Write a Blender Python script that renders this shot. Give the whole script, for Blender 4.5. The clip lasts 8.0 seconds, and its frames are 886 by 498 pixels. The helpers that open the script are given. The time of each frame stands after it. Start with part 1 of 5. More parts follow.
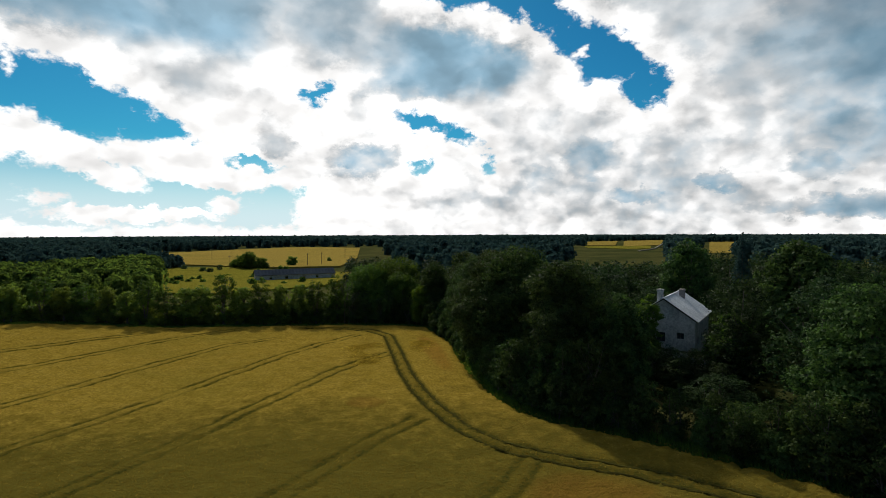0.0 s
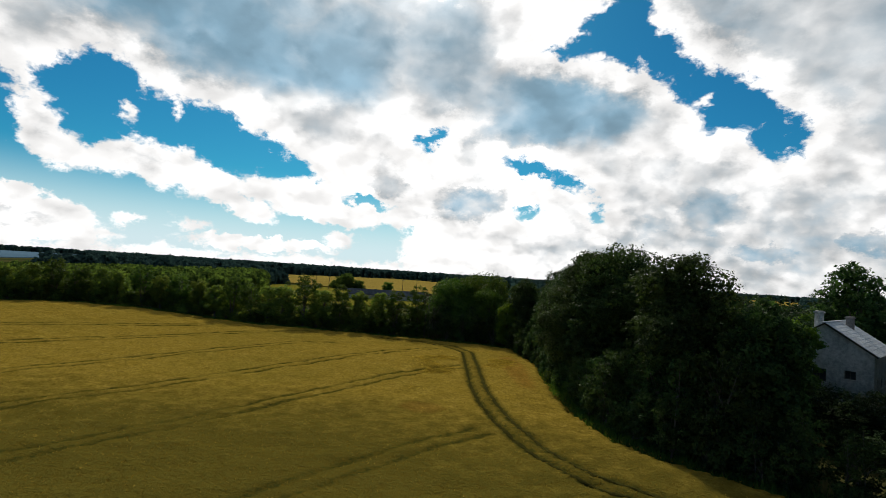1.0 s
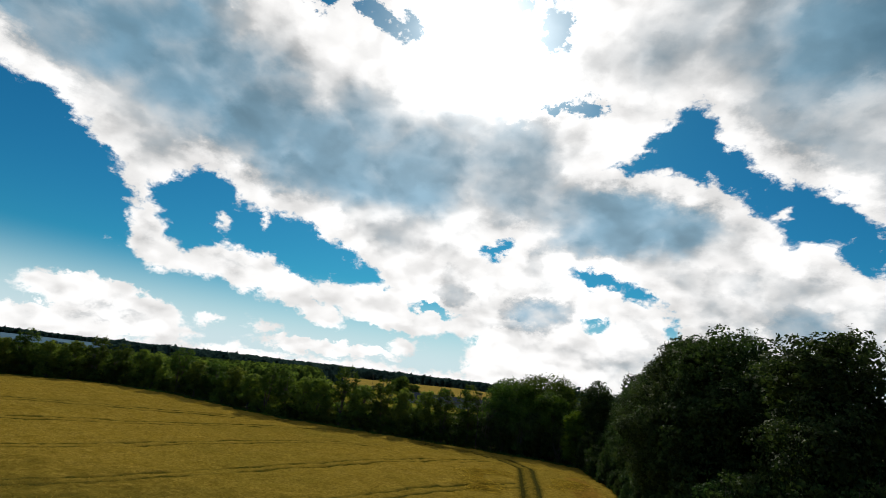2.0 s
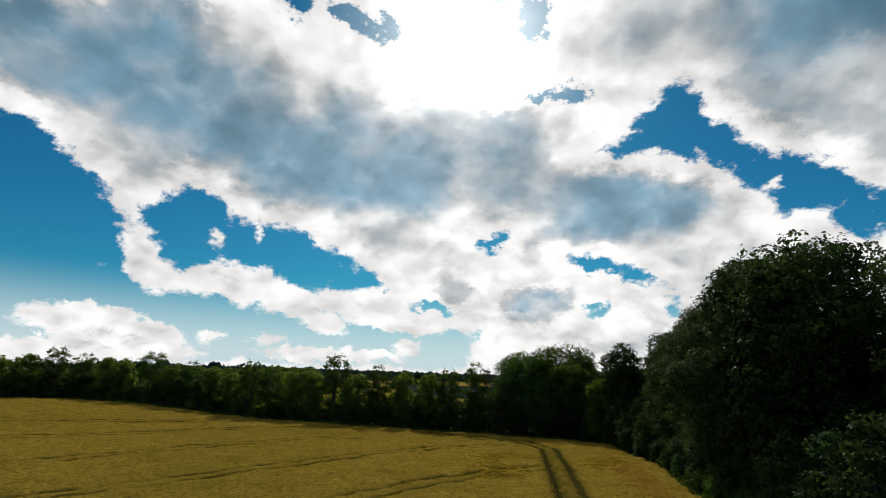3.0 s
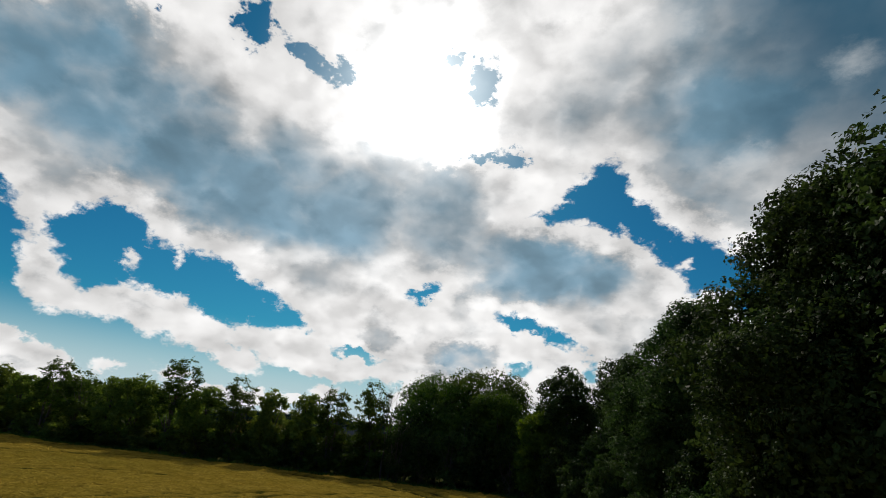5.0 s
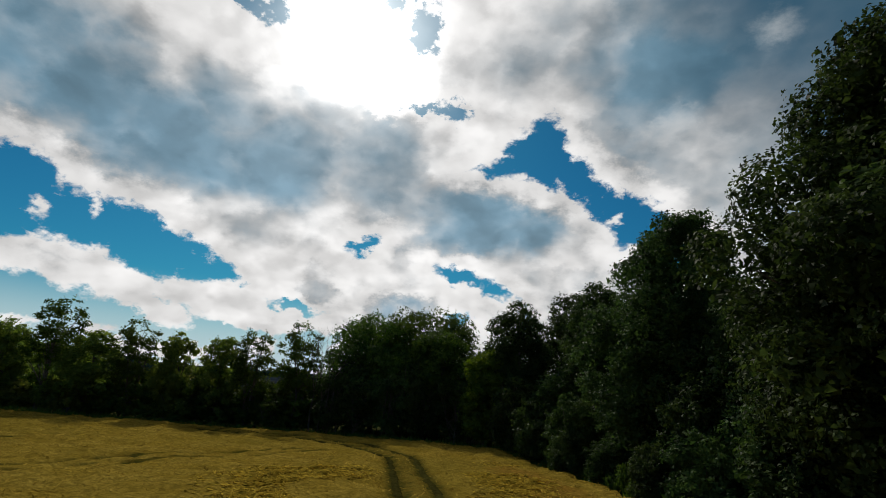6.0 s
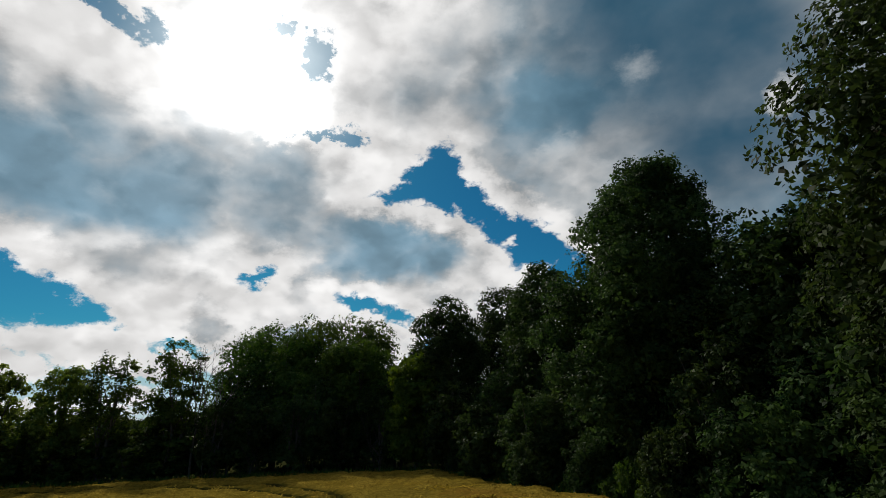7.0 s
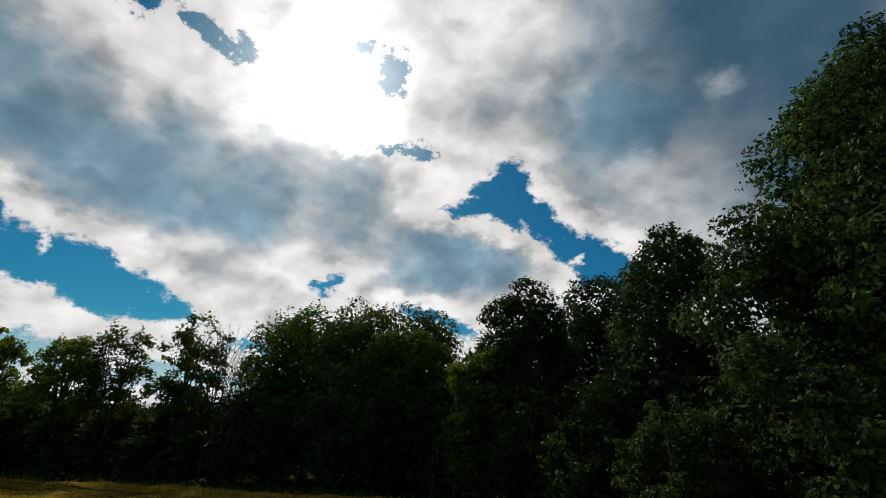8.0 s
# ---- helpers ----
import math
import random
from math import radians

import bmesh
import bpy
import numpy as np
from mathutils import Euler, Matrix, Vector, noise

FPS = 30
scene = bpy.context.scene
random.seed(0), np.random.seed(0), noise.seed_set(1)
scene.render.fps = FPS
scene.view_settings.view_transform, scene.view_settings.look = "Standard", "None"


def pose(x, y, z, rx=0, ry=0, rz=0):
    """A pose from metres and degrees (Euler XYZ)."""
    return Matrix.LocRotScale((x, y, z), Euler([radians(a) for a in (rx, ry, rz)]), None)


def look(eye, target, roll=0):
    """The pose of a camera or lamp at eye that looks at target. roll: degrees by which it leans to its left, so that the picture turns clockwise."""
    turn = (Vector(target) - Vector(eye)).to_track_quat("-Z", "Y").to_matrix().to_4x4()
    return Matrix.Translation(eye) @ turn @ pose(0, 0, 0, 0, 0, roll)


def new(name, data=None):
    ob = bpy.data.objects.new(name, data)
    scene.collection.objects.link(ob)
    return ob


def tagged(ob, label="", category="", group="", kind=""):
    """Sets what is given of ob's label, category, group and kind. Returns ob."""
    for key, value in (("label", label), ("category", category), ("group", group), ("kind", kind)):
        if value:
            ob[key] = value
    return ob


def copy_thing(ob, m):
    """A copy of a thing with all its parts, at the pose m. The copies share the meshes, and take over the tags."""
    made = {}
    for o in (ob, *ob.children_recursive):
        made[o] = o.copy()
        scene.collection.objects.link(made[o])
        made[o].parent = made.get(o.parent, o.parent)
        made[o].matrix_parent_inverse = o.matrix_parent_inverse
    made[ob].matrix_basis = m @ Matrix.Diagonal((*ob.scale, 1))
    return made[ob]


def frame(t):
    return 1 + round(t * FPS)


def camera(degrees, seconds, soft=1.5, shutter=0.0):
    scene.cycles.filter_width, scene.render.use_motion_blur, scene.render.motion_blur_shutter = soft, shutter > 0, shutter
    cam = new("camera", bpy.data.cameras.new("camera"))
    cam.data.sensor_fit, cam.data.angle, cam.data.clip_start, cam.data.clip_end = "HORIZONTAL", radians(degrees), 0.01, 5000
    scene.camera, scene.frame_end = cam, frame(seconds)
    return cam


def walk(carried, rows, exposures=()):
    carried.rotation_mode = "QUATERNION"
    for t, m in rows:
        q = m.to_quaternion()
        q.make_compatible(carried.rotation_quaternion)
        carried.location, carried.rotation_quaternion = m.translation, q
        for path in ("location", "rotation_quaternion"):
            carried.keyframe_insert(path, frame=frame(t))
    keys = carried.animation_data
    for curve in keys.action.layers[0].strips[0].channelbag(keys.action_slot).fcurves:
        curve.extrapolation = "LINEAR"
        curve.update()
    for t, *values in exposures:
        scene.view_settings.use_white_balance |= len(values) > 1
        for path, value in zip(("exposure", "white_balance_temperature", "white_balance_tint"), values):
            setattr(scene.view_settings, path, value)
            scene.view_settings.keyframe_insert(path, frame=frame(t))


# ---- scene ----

# ---------------------------------------------------------------- camera
PATH = [
    (0.0, -0.19, 1.01, 21.39, -0.43, -1.86, 0.22), (0.5, 0.92, 5.89, 16.89, 4.33, -1.9, -1.6), (1.0, 1.92, 11.72, 14.14, 11.07, 2.78, -3.77),
    (1.5, 1.83, 17.72, 12.62, 16.19, 7.7, -7.42), (1.7, 1.87, 19.97, 12.12, 17.05, 14.51, -7.39), (2.8, -1.32, 34.25, 8.88, 18.9, 14.53, -3.8),
    (3.0, -1.65, 36.62, 8.3, 18.95, 14.23, -1.56), (3.5, -2.37, 42.3, 7.22, 16.7, 15.33, 2.09), (4.0, -3.13, 47.31, 5.94, 15.2, 24.67, 1.66),
    (4.5, -4.15, 53.22, 5.34, 13.73, 21.29, -2.39), (4.7, -4.49, 55.8, 5.16, 12.01, 21.35, -3.69), (5.8, -5.75, 66.84, 4.65, 5.4, 15.53, -5.22),
    (6.0, -6.22, 68.42, 4.49, 3.1, 15.45, -3.5), (6.5, -7.13, 72.91, 3.69, -3.88, 17.04, -0.54), (7.0, -7.88, 76.92, 3.15, -6.99, 18.5, 2.09),
    (7.5, -7.87, 81.97, 3.08, -4.69, 20.35, 0.87), (8.0, -7.62, 87.92, 3.02, -0.74, 20.13, -2.61)]
cam = camera(83.0, 8.0, 0.7)
walk(cam, [(t, pose(x, y, z, 90 + p, r, yw)) for t, x, y, z, yw, p, r in PATH],
     [(0.0, 0.05), (1.5, 0.0), (3.0, -0.2), (4.5, -0.32), (6.0, -0.42), (8.0, -0.45)])

# ---------------------------------------------------------------- light
SUN_AZ, SUN_EL = -16.5, 37.0        # degrees, clockwise from +y, and above the horizon
sun_way = Vector((math.sin(radians(SUN_AZ)) * math.cos(radians(SUN_EL)), math.cos(radians(SUN_AZ)) * math.cos(radians(SUN_EL)), math.sin(radians(SUN_EL))))
sun = new("sun", bpy.data.lights.new("sun", "SUN"))
sun.data.energy, sun.data.angle, sun.data.color = 2.95, radians(1.5), (1.0, 0.93, 0.82)
sun.matrix_world = look(sun_way * 100, (0, 0, 0))


class Graph:
    """A small helper to write node graphs as expressions."""

    def __init__(self, tree):
        self.tree = tree

    def put(self, socket, value):
        if isinstance(value, bpy.types.NodeSocket):
            self.tree.links.new(value, socket)
        elif value is not None:
            socket.default_value = value

    def node(self, kind, inputs=(), out=0):
        n = self.tree.nodes.new(kind)
        for key, value in dict(inputs).items():
            self.put(n.inputs[key], value)
        return n.outputs[out] if len(n.outputs) else None

    def math(self, op, a, b=None):
        n = self.tree.nodes.new("ShaderNodeMath")
        n.operation = op
        self.put(n.inputs[0], a), self.put(n.inputs[1], b)
        return n.outputs[0]

    def vec(self, op, a, b=None, out=0):
        n = self.tree.nodes.new("ShaderNodeVectorMath")
        n.operation = op
        self.put(n.inputs[0], a), self.put(n.inputs[1], b)
        return n.outputs[out]

    def scaled(self, colour, by):
        n = self.tree.nodes.new("ShaderNodeVectorMath")
        n.operation = "SCALE"
        self.put(n.inputs[0], colour), self.put(n.inputs["Scale"], by)
        return n.outputs[0]

    def span(self, x, lo, hi):
        return self.node("ShaderNodeMapRange", {0: x, 3: lo, 4: hi})

    def step(self, x, lo, hi, a=0.0, b=1.0):
        n = self.tree.nodes.new("ShaderNodeMapRange")
        n.interpolation_type = "SMOOTHSTEP"
        for k, value in enumerate((x, lo, hi, a, b)):
            self.put(n.inputs[k], value)
        return n.outputs[0]

    def mix(self, f, a, b):
        n = self.tree.nodes.new("ShaderNodeMix")
        n.data_type = "RGBA"
        self.put(n.inputs[0], f), self.put(n.inputs[6], a), self.put(n.inputs[7], b)
        return n.outputs[2]

    def noise(self, vector, scale, detail=6.0, rough=0.6, out=0):
        return self.node("ShaderNodeTexNoise", {"Vector": vector, "Scale": scale, "Detail": detail, "Roughness": rough}, out)

    def lobes(self, vector, scale, detail, rough, smooth=0.0):
        """The distance from the middles of rounded lobes, in several sizes."""
        n = self.tree.nodes.new("ShaderNodeTexVoronoi")
        n.feature, n.normalize = "SMOOTH_F1" if smooth else "F1", True
        self.put(n.inputs["Vector"], vector)
        n.inputs["Scale"].default_value, n.inputs["Detail"].default_value, n.inputs["Roughness"].default_value = scale, detail, rough
        if smooth:
            n.inputs["Smoothness"].default_value = smooth
        return n.outputs["Distance"]

    def dot(self, spot, u, v, w):
        n = self.tree.nodes.new("ShaderNodeVectorMath")
        n.operation = "DOT_PRODUCT"
        self.put(n.inputs[0], spot)
        n.inputs[1].default_value = (u, v, w)
        return n.outputs["Value"]

    def ellipse(self, spot, a, e, rx, ry, turn):
        """The squared distance from an ellipse's middle, 1 at its rim."""
        c, s = math.cos(radians(turn)), math.sin(radians(turn))
        total = None
        for u, v in ((c / rx, s / rx), (-s / ry, c / ry)):
            q = self.math("POWER", self.dot(spot, u, v, -(a * u + e * v)), 2.0)
            total = q if total is None else self.math("ADD", q, total)
        return total

    def hull(self, spot, points):
        """Degrees inside a convex outline; below nought outside."""
        mx, my = sum(p[0] for p in points) / len(points), sum(p[1] for p in points) / len(points)
        total = None
        for (ax, ay), (bx, by) in zip(points, points[1:] + points[:1]):
            u, v = ay - by, bx - ax
            n = math.hypot(u, v)
            n = n if (mx - ax) * u + (my - ay) * v > 0 else -n
            q = self.dot(spot, u / n, v / n, -(ax * u + ay * v) / n)
            total = q if total is None else self.math("MINIMUM", q, total)
        return total


def build_sky():
    world = bpy.data.worlds.new("sky")
    scene.world = world
    world.use_nodes = True
    g = Graph(world.node_tree)
    world.node_tree.nodes.clear()
    way = g.node("ShaderNodeTexCoord", out="Generated")
    xyz = world.node_tree.nodes.new("ShaderNodeSeparateXYZ")
    g.put(xyz.inputs[0], way)
    az = g.math("DEGREES", g.math("ARCTAN2", xyz.outputs[0], xyz.outputs[1]))
    el = g.math("DEGREES", g.math("ARCSINE", xyz.outputs[2]))
    flat = g.node("ShaderNodeCombineXYZ", {0: az, 1: el, 2: 1.0})
    # clouds are stretched sideways towards the horizon
    squash = g.vec("MULTIPLY", way, (1.0, 1.0, 1.5))
    warp = g.vec("SUBTRACT", g.noise(squash, 8.0, 3.0, 0.5, 1), (0.5, 0.5, 0.5))
    ruffle = g.vec("SUBTRACT", g.noise(squash, 26.0, 8.0, 0.66, 1), (0.5, 0.5, 0.5))
    soft = g.vec("ADD", flat, g.vec("MULTIPLY", warp, (9.0, 7.0, 0.0)))
    spot = g.vec("ADD", flat, g.vec("MULTIPLY", warp, (2.2, 1.8, 0.0)))
    spot = g.vec("ADD", spot, g.vec("MULTIPLY", ruffle, (4.2, 3.6, 0.0)))
    broad = g.noise(squash, 5.0, 4.0, 0.5)
    fine = g.noise(squash, 24.0, 8.0, 0.62)
    # rounded heads of cumulus along the edges
    curl = g.vec("ADD", squash, g.vec("MULTIPLY", ruffle, (0.03, 0.03, 0.03)))
    head = g.lobes(curl, 16.0, 3.0, 0.6)

    def blobs(rows):
        """Degrees inside the largest of many ellipses."""
        total = None
        for a, e, rx, ry, turn in rows:
            q = g.math("SUBTRACT", 1.0, g.math("SQRT", g.ellipse(spot, a, e, rx, ry, turn)))
            q = g.math("MULTIPLY", q, math.sqrt(rx * ry))
            total = q if total is None else g.math("MAXIMUM", total, q)
        return total

    def patches(rows, lo, hi, where):
        total = None
        for a, e, rx, ry, turn, much in rows:
            blob = g.step(g.ellipse(where, a, e, rx, ry, turn), lo * lo, hi * hi, much, 0.0)
            total = blob if total is None else g.math("MAXIMUM", total, blob)
        return total

    # gaps in the cover, by azimuth and elevation
    gaps = [[(6.8, 29.7), (9.6, 29.1), (9.6, 28), (10.3, 26.3), (8.5, 23.1), (5.2, 24.2), (3.5, 25.7), (3.6, 26.9), (5.5, 28.2), (6.3, 29.5)], [(3.6, 26.9), (5.2, 24.2), (2.8, 24.4), (-.1, 24.9), (1.6, 25.4)],
            [(9.4, 28), (11.9, 24.9), (13.3, 23.8), (13.5, 22.3), (12.8, 21.4), (10.6, 23), (8.5, 23.7)], [(13.3, 23.8), (15.5, 21.4), (17.1, 21.3), (19.2, 20), (16, 17.6), (14.7, 18.8), (14, 20.4), (12.8, 21.4)],
            [(17.1, 21.3), (20.2, 19.3), (21.7, 17.6), (21.7, 16.4), (19.3, 16.4), (18, 16.1), (16.2, 16.6), (16, 17.6)], [(21.5, 17.6), (24.2, 15.2), (23.6, 13.6), (21.6, 13.8), (20.6, 15)], [(10, 24.8), (13.2, 23.4), (15.5, 20.8), (15, 19.4), (11, 22.6)], [(1.2, 25.2), (5.8, 28.4), (8.6, 24.2), (5, 24)]]
    gaps += [[(-51.1, 15.1), (-50.1, 16.5), (-47.7, 17.7), (-45, 17.2), (-44.1, 16.5), (-43.1, 14.4), (-45.2, 11.5), (-47.3, 10.3), (-48.7, 12)], [(-44.1, 16.5), (-42.5, 17.3), (-41.8, 16.1), (-39.6, 15.1), (-36.5, 15.1), (-35.3, 13.6), (-38.7, 11.4), (-40.7, 10.9), (-42.7, 11.4)],
             [(-36.5, 15.1), (-32, 13.9), (-29.6, 11.9), (-25.6, 10.4), (-28.4, 9.4), (-31.1, 9.6), (-34.9, 9.7), (-38.2, 10.8), (-38.8, 12.7)], [(-47, 15.5), (-40, 14.8), (-35.5, 12.8), (-40.5, 11.6), (-46, 12)]]
    wide_gaps = [[(-85, 27), (-60.0, 20.0), (-54.6, 16.2), (-52.4, 13), (-52.6, 9.4), (-58, 6.6), (-85, 8)],
             [(-85, 9.8), (-54, 9.8), (-50, 7.9), (-50, 1.2), (-85, 1.2)], [(-52, 8.0), (-46, 7.4), (-19.8, 7.6), (-16, 5.2), (-16, 0.9), (-52, 0.9)],
             [(-90, 33), (-90, 48), (-61, 43.2), (-57.2, 40), (-57, 38.2), (-60.4, 34.8), (-67, 32.4)]]
    holes = [(-3.0, 30.5, 1.8, .7, -14), (-7.0, 30.7, 2.2, .3, 4), (-8.4, 39.4, 1.9, 2.1, 0), (-8.8, 37.0, .9, 1.0, 0), (-12.4, 41, 1.2, .7, 0), (-39.3, 39.2, 1.9, 2.4, 15), (-39.3, 43.2, 1.5, 1.3, 20),
             (-31.5, 38.1, 4.2, .9, -10), (-27.0, 37.6, 1.6, 1.0, 0), (-50.4, 39.2, 1.5, 1.0, -30), (-45.6, 41.3, 1.3, .6, 15), (-40, 47.4, 1.6, .8, -20), (-30.3, 47.1, 2.0, .7, 0)]
    low = [(-1.2, 12.5, 2.8, .9, -14), (2.2, 11.0, 1.8, .9, -25), (-13.2, 15, 1.5, .7, 28), (5.7, 7.7, .7, .7, 0), (-1.8, 7.3, 1.0, .6, 0), (-20.5, 7.6, 2.0, .35, -6)]
    puffs = [(-44.5, 13.6, .7, 1.2, 30), (-40.4, 14.4, .3, .4, 0), (-34.3, 14.9, .6, .5, 0), (4.2, 24.0, .8, .6, 0), (15.6, 18.9, 1.3, .6, 20), (-7.4, 41.0, .6, .5, 0),
             (-52.6, 3.4, 7.4, 2.1, -8), (-55, 1.4, 11, 1.3, 0), (-34, 5.9, 4.4, 1.1, -20), (-24.6, 5.6, 5.2, .8, -6), (-43.3, 3.5, 1.4, .5, 0), (-38.4, 3.3, 1.8, .8, 0), (-31, 1.9, 8, .8, 0), (-22.8, 3.2, 1.9, .8, 0)]
    gap = None
    for points, more in [(p, 0.5) for p in gaps] + [(p, 0.0) for p in wide_gaps]:
        q = g.math("ADD", g.hull(spot, points), more)
        gap = q if gap is None else g.math("MAXIMUM", gap, q)
    torn = g.math("ADD", blobs(holes), g.math("MULTIPLY", g.math("SUBTRACT", g.noise(squash, 40.0, 6.0, 0.65), 0.5), 5.0))
    gap = g.math("MAXIMUM", gap, g.math("MAXIMUM", torn, blobs(low)))
    # away from the sun the cover breaks up by itself
    behind = g.math("MAXIMUM", g.step(g.math("ABSOLUTE", g.math("ADD", az, 10.0)), 62.0, 80.0), g.step(el, 46.0, 58.0, 0.0, 0.4))
    loose = g.math("MULTIPLY", g.math("SUBTRACT", g.math("ADD", broad, g.math("MULTIPLY", behind, 0.25)), 0.72), 30.0)
    loose = g.math("SUBTRACT", loose, g.math("MULTIPLY", g.math("SUBTRACT", 1.0, behind), 12.0))
    gap = g.math("MAXIMUM", gap, loose)
    gap = g.math("MINIMUM", gap, g.math("MULTIPLY", blobs(puffs), -1.0))
    edge = g.math("ADD", gap, g.math("MULTIPLY", g.math("SUBTRACT", head, 0.20), 2.2))
    edge = g.math("ADD", edge, g.math("MULTIPLY", g.math("SUBTRACT", fine, 0.5), 2.6))
    open_sky = g.step(edge, -0.35, 0.55)

    # how thick the cover is: broad banks, single dark cores, small heads towards the horizon
    bank = [(-46, 25.5, 17, 9, -4, .52), (-29, 23.5, 17, 8.5, -6, .58), (-14, 23.4, 10, 6.5, -10, .48), (0, 18.8, 14, 5.2, -3, .55), (24, 28, 20, 11, -20, .52), (17, 36, 18, 9, 0, .50), (30, 40, 18, 14, 0, .75), (-24, 15.8, 14, 3, 0, .32), (-56, 33, 10, 7, 20, .78), (24, 15, 10, 6, -20, .42), (-63, 28, 10, 7, 0, .95), (24, 7, 26, 8, 0, .40), (44, 14, 18, 12, 0, .6)]
    core = [(-51.1, 27.4, 7, 4.0, 0, 1), (-42.7, 24.8, 5.5, 3.2, -10, .95), (-35.2, 22.0, 7, 3.6, -8, .95), (-23.8, 23.0, 6, 3.9, 0, 1), (-30.6, 27.8, 4.4, 2.4, -20, .7), (-42, 29.0, 3, 1.8, 0, .7), (-58.7, 20.3, 4, 2, 0, .5), (-54.1, 18.0, 4, 1.6, 0, .55),
            (-19, 30.6, 3.4, 2.6, 0, .6), (-13, 25.8, 4, 2.8, 0, .65), (-1.0, 18.6, 6, 2.7, -4, .9), (5.9, 18.8, 4.6, 2.5, 0, .75), (-6.8, 13.9, 2.5, 1.7, 0, .7), (21.5, 31.6, 5, 3, 0, .75), (-11.6, 21.4, 4, 3.6, 0, .6), (17.5, 34.5, 5, 3, -10, .6)]
    small = [(-18, 9.7, 2.1, 1.4, 0, .5), (-42.4, 9.0, 2.4, 1.4, 0, .66), (-51.8, 11.0, 1.6, 1.5, 0, .5), (-7.3, 8.1, 4.2, 1.7, 0, .85), (-5.2, 14.6, 4.4, 1.7, 0, .5), (16.8, 7.9, 3.4, 2.3, 0, .75), (21.3, 3.9, 3.2, 1.0, 0, .8), (28.9, 5.1, 2.2, .9, 0, .85), (11, 12.2, 3.3, 1.8, 0, .5), (-18.1, 11.3, 1.9, 1.3, 0, .4), (20.2, 12.1, 2.3, 1.6, 0, .5), (25.4, 18.7, 3, 2.8, 0, .55), (4.7, 6.4, 2.4, 1.3, 0, .55), (11.1, 6.3, 1.5, 1.7, 0, .6)]
    small += [(-54, 2.6, 6, .8, -6, .5), (-34.6, 4.9, 3.6, .5, -20, .45), (-12.8, 6.6, 3, .7, 0, .5), (31.6, 14.5, 4, 2.6, 0, .6), (37, 6.1, 2.8, 1.6, 0, .75), (40, 17, 9, 6, 0, .85), (43, 2.4, 12, 1.2, 0, .85)]
    torn_spot = g.vec("ADD", flat, g.vec("MULTIPLY", ruffle, (5.0, 3.8, 0.0)))
    roll = g.vec("ADD", flat, g.vec("MULTIPLY", warp, (7.0, 5.5, 0.0)))
    roll = g.vec("ADD", roll, g.vec("MULTIPLY", ruffle, (2.4, 2.0, 0.0)))
    body = g.math("ADD", patches(bank, 0.3, 1.25, roll), g.math("MULTIPLY", patches(core, 0.0, 1.7, roll), 0.5))
    body = g.math("MAXIMUM", body, g.math("MULTIPLY", patches(small, 0.3, 1.4, torn_spot), 0.95))
    # rounded billows, smaller towards the horizon
    deep = g.step(el, 12.0, 30.0, 1.0, 0.25)
    far = g.math("ADD", g.math("MAXIMUM", xyz.outputs[2], 0.0), 0.75)
    dome = g.vec("DIVIDE", g.vec("MULTIPLY", way, (1.0, 1.0, 1.1)), g.node("ShaderNodeCombineXYZ", {0: far, 1: far, 2: far}))
    dome = g.vec("ADD", dome, g.vec("MULTIPLY", warp, (0.07, 0.07, 0.07)))
    dome = g.vec("ADD", dome, g.vec("MULTIPLY", ruffle, (0.03, 0.03, 0.03)))
    billows = g.lobes(dome, 11.0, 1.6, 0.5, 0.7)
    beyond = g.lobes(g.vec("ADD", dome, tuple(sun_way * 0.03)), 11.0, 1.6, 0.5, 0.7)
    facing = g.math("SUBTRACT", beyond, billows)
    body = g.math("ADD", body, g.math("MULTIPLY", g.math("SUBTRACT", 0.30, billows), 0.9))
    low_heads = g.lobes(g.vec("ADD", g.vec("MULTIPLY", way, (1.0, 1.0, 1.2)), g.vec("MULTIPLY", ruffle, (0.03, 0.03, 0.03))), 21.0, 2.0, 0.55, 0.35)
    body = g.math("ADD", body, g.math("MULTIPLY", g.math("SUBTRACT", low_heads, 0.30), g.step(el, 6.0, 20.0, 1.5, 0.0)))
    body = g.math("ADD", body, g.math("MULTIPLY", g.math("SUBTRACT", broad, 0.48), 1.1))
    body = g.math("ADD", body, g.math("MULTIPLY", g.math("SUBTRACT", fine, 0.5), 0.22))
    body = g.math("SUBTRACT", body, g.math("MULTIPLY", facing, 1.4))
    # thin edges round the gaps let the sun through
    margin = g.math("ADD", edge, g.math("MULTIPLY", g.math("SUBTRACT", 0.30, billows), 4.0))
    margin = g.math("ADD", margin, g.math("MULTIPLY", g.math("SUBTRACT", 0.25, head), 3.0))
    rim = g.step(margin, -3.6, -0.3, 1.0, 0.0)
    shade = g.math("MULTIPLY", body, rim)
    toward = g.math("MAXIMUM", g.vec("DOT_PRODUCT", way, tuple(sun_way), out="Value"), 0.0)
    glow = g.math("POWER", toward, 170.0)
    halo = g.math("POWER", toward, 10.0)
    # brightness of thin, of middling and of thick cloud, as thin cloud scatters the sun forward
    lit = g.math("ADD", g.math("ADD", 8.4, g.math("MULTIPLY", deep, 1.4)), g.math("ADD", g.math("MULTIPLY", halo, 2.4), g.math("MULTIPLY", glow, 26.0)))
    half = g.math("ADD", g.math("ADD", 4.9, g.math("MULTIPLY", deep, 1.5)), g.math("ADD", g.math("MULTIPLY", halo, 2.0), g.math("MULTIPLY", glow, 14.0)))
